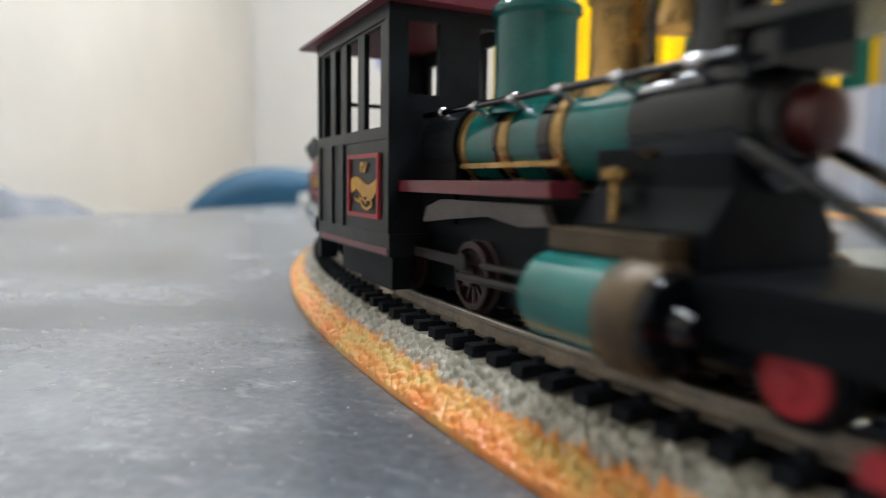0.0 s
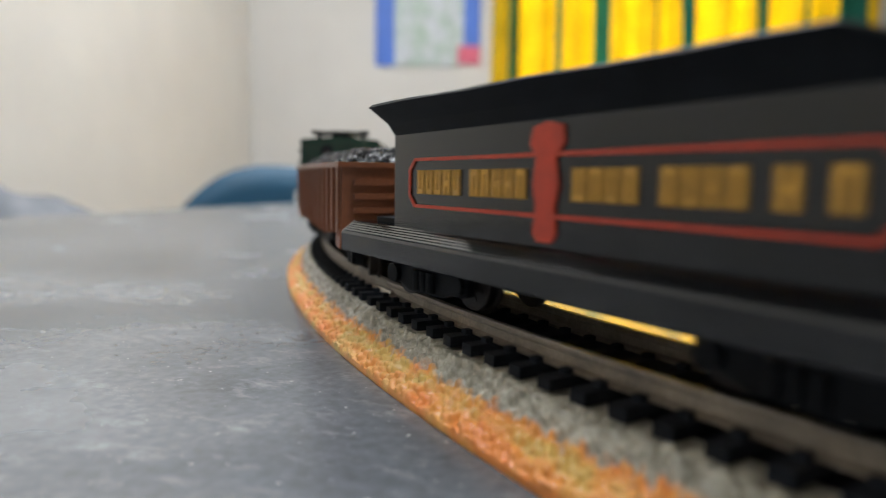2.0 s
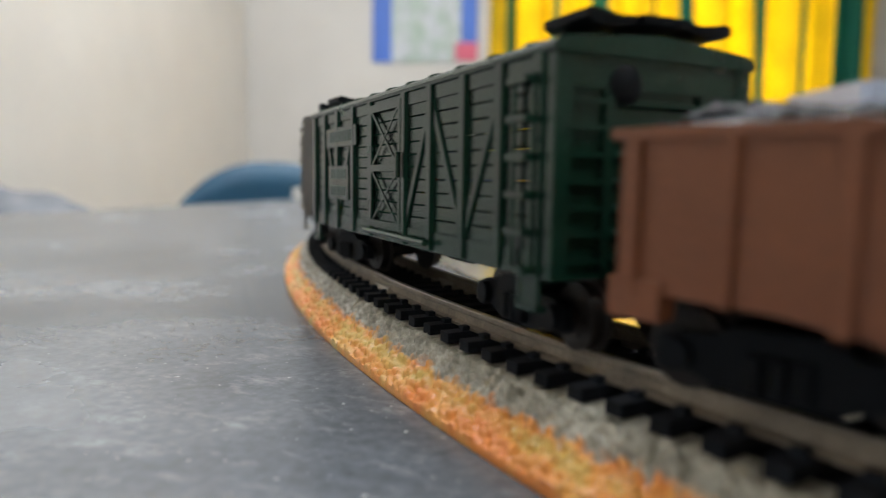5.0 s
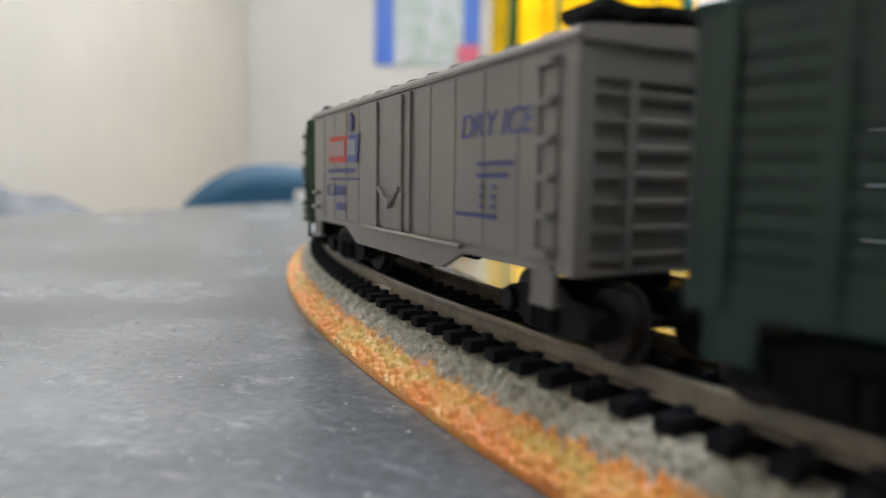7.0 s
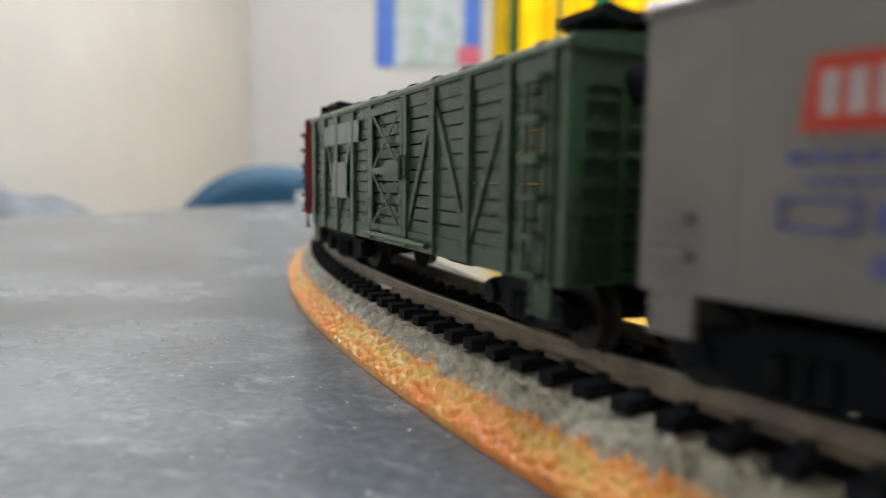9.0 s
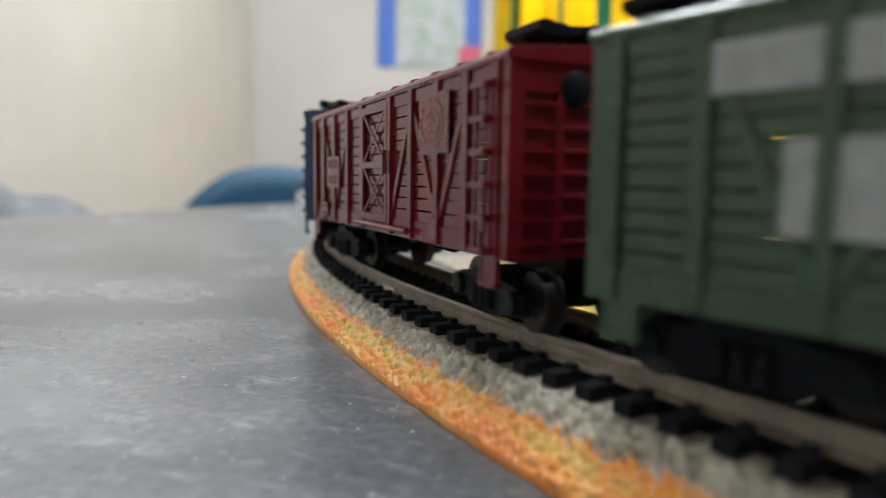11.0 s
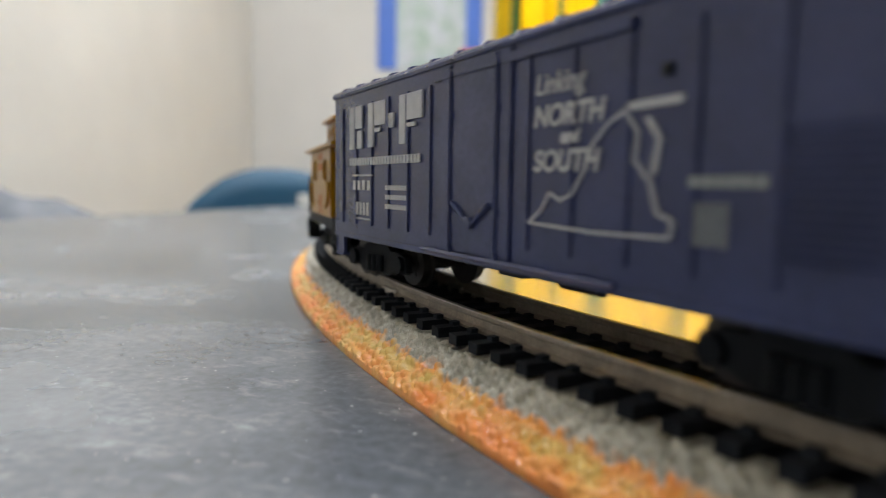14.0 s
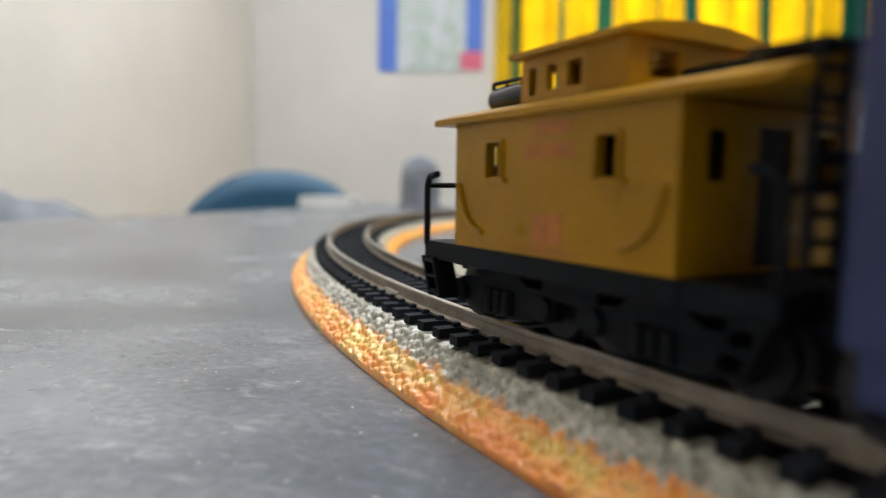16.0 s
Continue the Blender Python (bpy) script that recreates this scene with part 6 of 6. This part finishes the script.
    part("pilot_foot", bm, "cherry", beam)
    for k in range(9):
        y = -14 + 3.5 * k
        bm = bmesh.new()
        rod(bm, (101.5, y, 9), (116 - abs(y) * 0.75, y * 0.55, 2.2), 0.9, 6)
        part("pilot_slat", bm, "cherry", beam)
    for side in (-1, 1):
        bm = bmesh.new()
        lathe(bm, [(1.6, 15.4), (2.6, 16.4), (2.6, 19.5), (1.2, 21.0)], 16, "z", (90, side * 9.5, 0))
        part("flag_post", bm, "chrome", top, smooth=True)

    def spoked(r, spokes, name, rim):
        """Two wheels on an axle, with tyres, spokes and a crank boss."""
        bm = bmesh.new()
        rod(bm, (0, -8, 0), (0, 8, 0), 1.2, 10)
        wheel = part(name, bm, rim, top, smooth=True)
        for s in (-1, 1):
            bm = bmesh.new()
            a, b = r - 1.2, r
            prof = [(a, s * 8.9), (b, s * 8.7), (b, s * 6.9), (b + 0.8, s * 6.7), (b + 0.8, s * 6.2), (a, s * 6.2)]
            rings = [[bm.verts.new((q * math.cos(2 * math.pi * i / 28), h, q * math.sin(2 * math.pi * i / 28))) for i in range(28)] for q, h in prof]
            for j in range(6):
                for i in range(28):
                    bm.faces.new((rings[j][i], rings[j][(i + 1) % 28], rings[(j + 1) % 6][(i + 1) % 28], rings[(j + 1) % 6][i]))
            part("tyre", bm, rim, wheel, smooth=True)
            bm = bmesh.new()
            lathe(bm, [(2.2, s * 9.3), (2.2, s * 6.4)], 14, "y")
            part("hub", bm, rim, wheel, smooth=True)
            for k in range(spokes):
                c = 2 * math.pi * k / spokes
                bm = bmesh.new()
                rod(bm, (0, s * 7.7, 0), ((r - 1) * math.cos(c), s * 7.7, (r - 1) * math.sin(c)), 0.5, 6)
                part("spoke", bm, rim, wheel)
        return wheel

    R_D = 6.6
    for x in (-24.0, 7.5):
        w = spoked(R_D, 12, "driving_wheel", "driver")
        WHEELS.append((w, Vector((x * 0.001, 0, R_D * 0.001)), R_D * 0.001))
    for x in (46.0, 75.0):
        bm = bmesh.new()
        for s in (-1, 1):
            lathe(bm, [(1.0, s * 9.2), (3.8, s * 9.0), (4.9, s * 8.6), (4.9, s * 6.9), (5.6, s * 6.6), (5.6, s * 6.1), (1.4, s * 6.1)], 28, "y")
        rod(bm, (0, -8, 0), (0, 8, 0), 1.1, 8)
        w = part("leading_wheel", bm, "black", top, "black leading wheels with red centres", smooth=True)
        for s in (-1, 1):
            bm = bmesh.new()
            lathe(bm, [(3.9, s * 8.7), (3.7, s * 9.3), (1.6, s * 9.5), (1.2, s * 10.0), (0.5, s * 10.1)], 28, "y")
            part("wheel_centre", bm, "wheel_red", w, "dull red wheel centre", smooth=True)
        WHEELS.append((w, Vector((x * 0.001, 0, 0.0049)), 0.0049))
    bm = bmesh.new()
    for s in (-1, 1):
        box(bm, 41, 75, *sorted((s * 4, s * 5.4)), 4.4, 7.0)
    box(bm, 55, 65, -9, 9, 6, 9.5)
    soften(bm, 0.3, 1)
    part("leading_truck_frame", bm, "black", top)
    for side in (-1, 1):
        bm = bmesh.new()
        box(bm, -24.5, 8.0, *sorted((side * 9.7, side * 10.7)), -1.0, 1.0)
        for x in (-24, 7.5):
            lathe(bm, [(1.9, side * 9.6), (1.9, side * 11.0)], 14, "y", (x, 0, 0))
        soften(bm, 0.25, 1)
        RODS.append((part("side_rod", bm, "steel", top, "grey steel side rod"), R_D, 2.7, 0.0 if side < 0 else math.pi / 2))
    coupler(top, -69, -1)


RODS = []
locomotive()


# ---- other things in the room ----
def heaped_cloth():
    top = tagged(new("cloth"), "crumpled grey mottled cloth heaped on a stool", "cloth")
    bm = bmesh.new()
    nx, ny = 30, 14
    g = []
    for i in range(nx + 1):
        col = []
        for j in range(ny + 1):
            a, b = -1 + 2 * i / nx, -1 + 2 * j / ny
            z = 0.705 + 0.066 * max(0, 1 - abs(a + 0.15) ** 1.7) * max(0, 1 - b * b) + 0.016 * noise.noise(Vector((a * 3.3, b * 3, 2))) * (1 - b * b) + 0.008 * noise.noise(Vector((a * 8, b * 7, 5)))
            col.append(bm.verts.new((-0.59 + 0.185 * a, 0.90 + 0.10 * b + 0.01 * noise.noise(Vector((a * 5, b * 4, 9))), FLOOR_Z + z)))
        g.append(col)
    for i in range(nx):
        for j in range(ny):
            bm.faces.new((g[i][j], g[i + 1][j], g[i + 1][j + 1], g[i][j + 1]))
    ob = link("cloth_sheet", bm, "fabric", top, scale=1, smooth=True)
    md = ob.modifiers.new("thickness", "SOLIDIFY")
    md.thickness = 0.006


def stool():
    top = tagged(new("stool"), "dark high stool with a cloth heaped on it", "stool")
    top.location = (-0.60, 0.90, FLOOR_Z)
    bm = bmesh.new()
    lathe(bm, [(0.15, 0.675), (0.16, 0.68), (0.16, 0.695), (0.15, 0.70)], 32)
    link("seat", bm, "edge", top, scale=1, smooth=True)
    for a in range(4):
        c = math.pi / 4 + a * math.pi / 2
        bm = bmesh.new()
        rod(bm, (0.10 * math.cos(c), 0.10 * math.sin(c), 0.676), (0.17 * math.cos(c), 0.17 * math.sin(c), 0), 0.014)
        link("leg", bm, "edge", top, scale=1, smooth=True)


stool()
heaped_cloth()


def table_reflector():
    """A thin mirror-bright reflector added on the table inside the loop, to mirror the curtain."""
    bm = bmesh.new()
    box(bm, 0, 0.35, -0.114, 0.114, 0, 0.0008)
    top = tagged(link("plastic_sheet", bm, "reflector", scale=1), "thin yellowish reflector added on the table for the curtain's reflection", "plastic sheet")
    top.matrix_world = pose(0.023, 0.222, 0.0002, 0, 0, 16)


table_reflector()


def cup():
    bm = bmesh.new()
    lathe(bm, [(0.038, 0), (0.040, 0.002), (0.040, 0.006), (0.037, 0.008), (0.0365, 0.050), (0.034, 0.070), (0.027, 0.085), (0.015, 0.093), (0.004, 0.095)], 36)
    top = tagged(link("cup", bm, "fabric", scale=1, smooth=True), "rounded grey cup turned upside down on the table", "cup")
    top.location = (-0.045, 1.25, 0)


cup()


def carton():
    bm = bmesh.new()
    box(bm, -0.045, 0.045, -0.03, 0.03, 0, 0.018)
    soften(bm, 0.003)
    top = tagged(link("paper_pad", bm, "frame", scale=1), "small white paper pad lying on the table", "paper pad")
    top.matrix_world = pose(-0.20, 1.16, 0, 0, 0, -18)


carton()


def cabinet():
    top = tagged(new("cabinet"), "grey-blue metal cabinet standing before the curtain", "cabinet")
    top.location = (1.36, 2.1, FLOOR_Z)
    bm = bmesh.new()
    box(bm, -0.16, 0.16, -0.2, 0.2, 0, 1.08)
    soften(bm, 0.01)
    body = link("body", bm, "box_grey", top, scale=1)
    for z in (0.06, 0.41, 0.76):
        bm = bmesh.new()
        box(bm, -0.145, 0.145, -0.212, -0.198, z, z + 0.31)
        soften(bm, 0.004)
        d = link("drawer_front", bm, "box_grey", top, scale=1)
        bm = bmesh.new()
        rod(bm, (-0.05, -0.228, z + 0.24), (0.05, -0.228, z + 0.24), 0.006)
        for x in (-0.05, 0.05):
            rod(bm, (x, -0.21, z + 0.24), (x, -0.23, z + 0.24), 0.005)
        link("handle", bm, "chrome", d, scale=1, smooth=True)


cabinet()


# ---- what moves ----
def on_track(along, wheelbase, skew, t):
    th = (along - travelled(t)) / RADIUS
    r = math.sqrt(RADIUS**2 - (wheelbase * 0.0005) ** 2)
    heading = math.degrees(math.atan2(-math.cos(th), -math.sin(th)))
    return pose(CX - r * math.cos(th), CY + r * math.sin(th), RAIL_Z, 0, 0, heading + skew)


def motions():
    # bodies ride low on their trucks
    for top, *_ in MOVERS:
        for piece in top.children:
            if not piece.name.startswith(("truck", "driving_wheel", "leading_wheel", "side_rod")):
                piece.matrix_basis = Matrix.Translation((0, 0, -0.0006 if top.name.startswith("caboose") else -0.001)) @ piece.matrix_basis
    steps = [i * 0.25 for i in range(65)]
    for top, along, wheelbase, skew in MOVERS:
        walk(top, [(t, on_track(along, wheelbase, skew, t)) for t in steps])
    quick = [i / 15 for i in range(241)]
    for wheel, at, r in WHEELS:
        walk(wheel, [(t, Matrix.Translation(at) @ Matrix.Rotation(travelled(t) / r, 4, "Y")) for t in quick])
    for bar, r, crank, phase in RODS:
        rows = []
        for t in quick:
            a = travelled(t) / (r * 0.001) + phase
            rows.append((t, Matrix.Translation((crank * 0.001 * math.sin(a), 0, (r + crank * math.cos(a)) * 0.001))))
        walk(bar, rows)


motions()
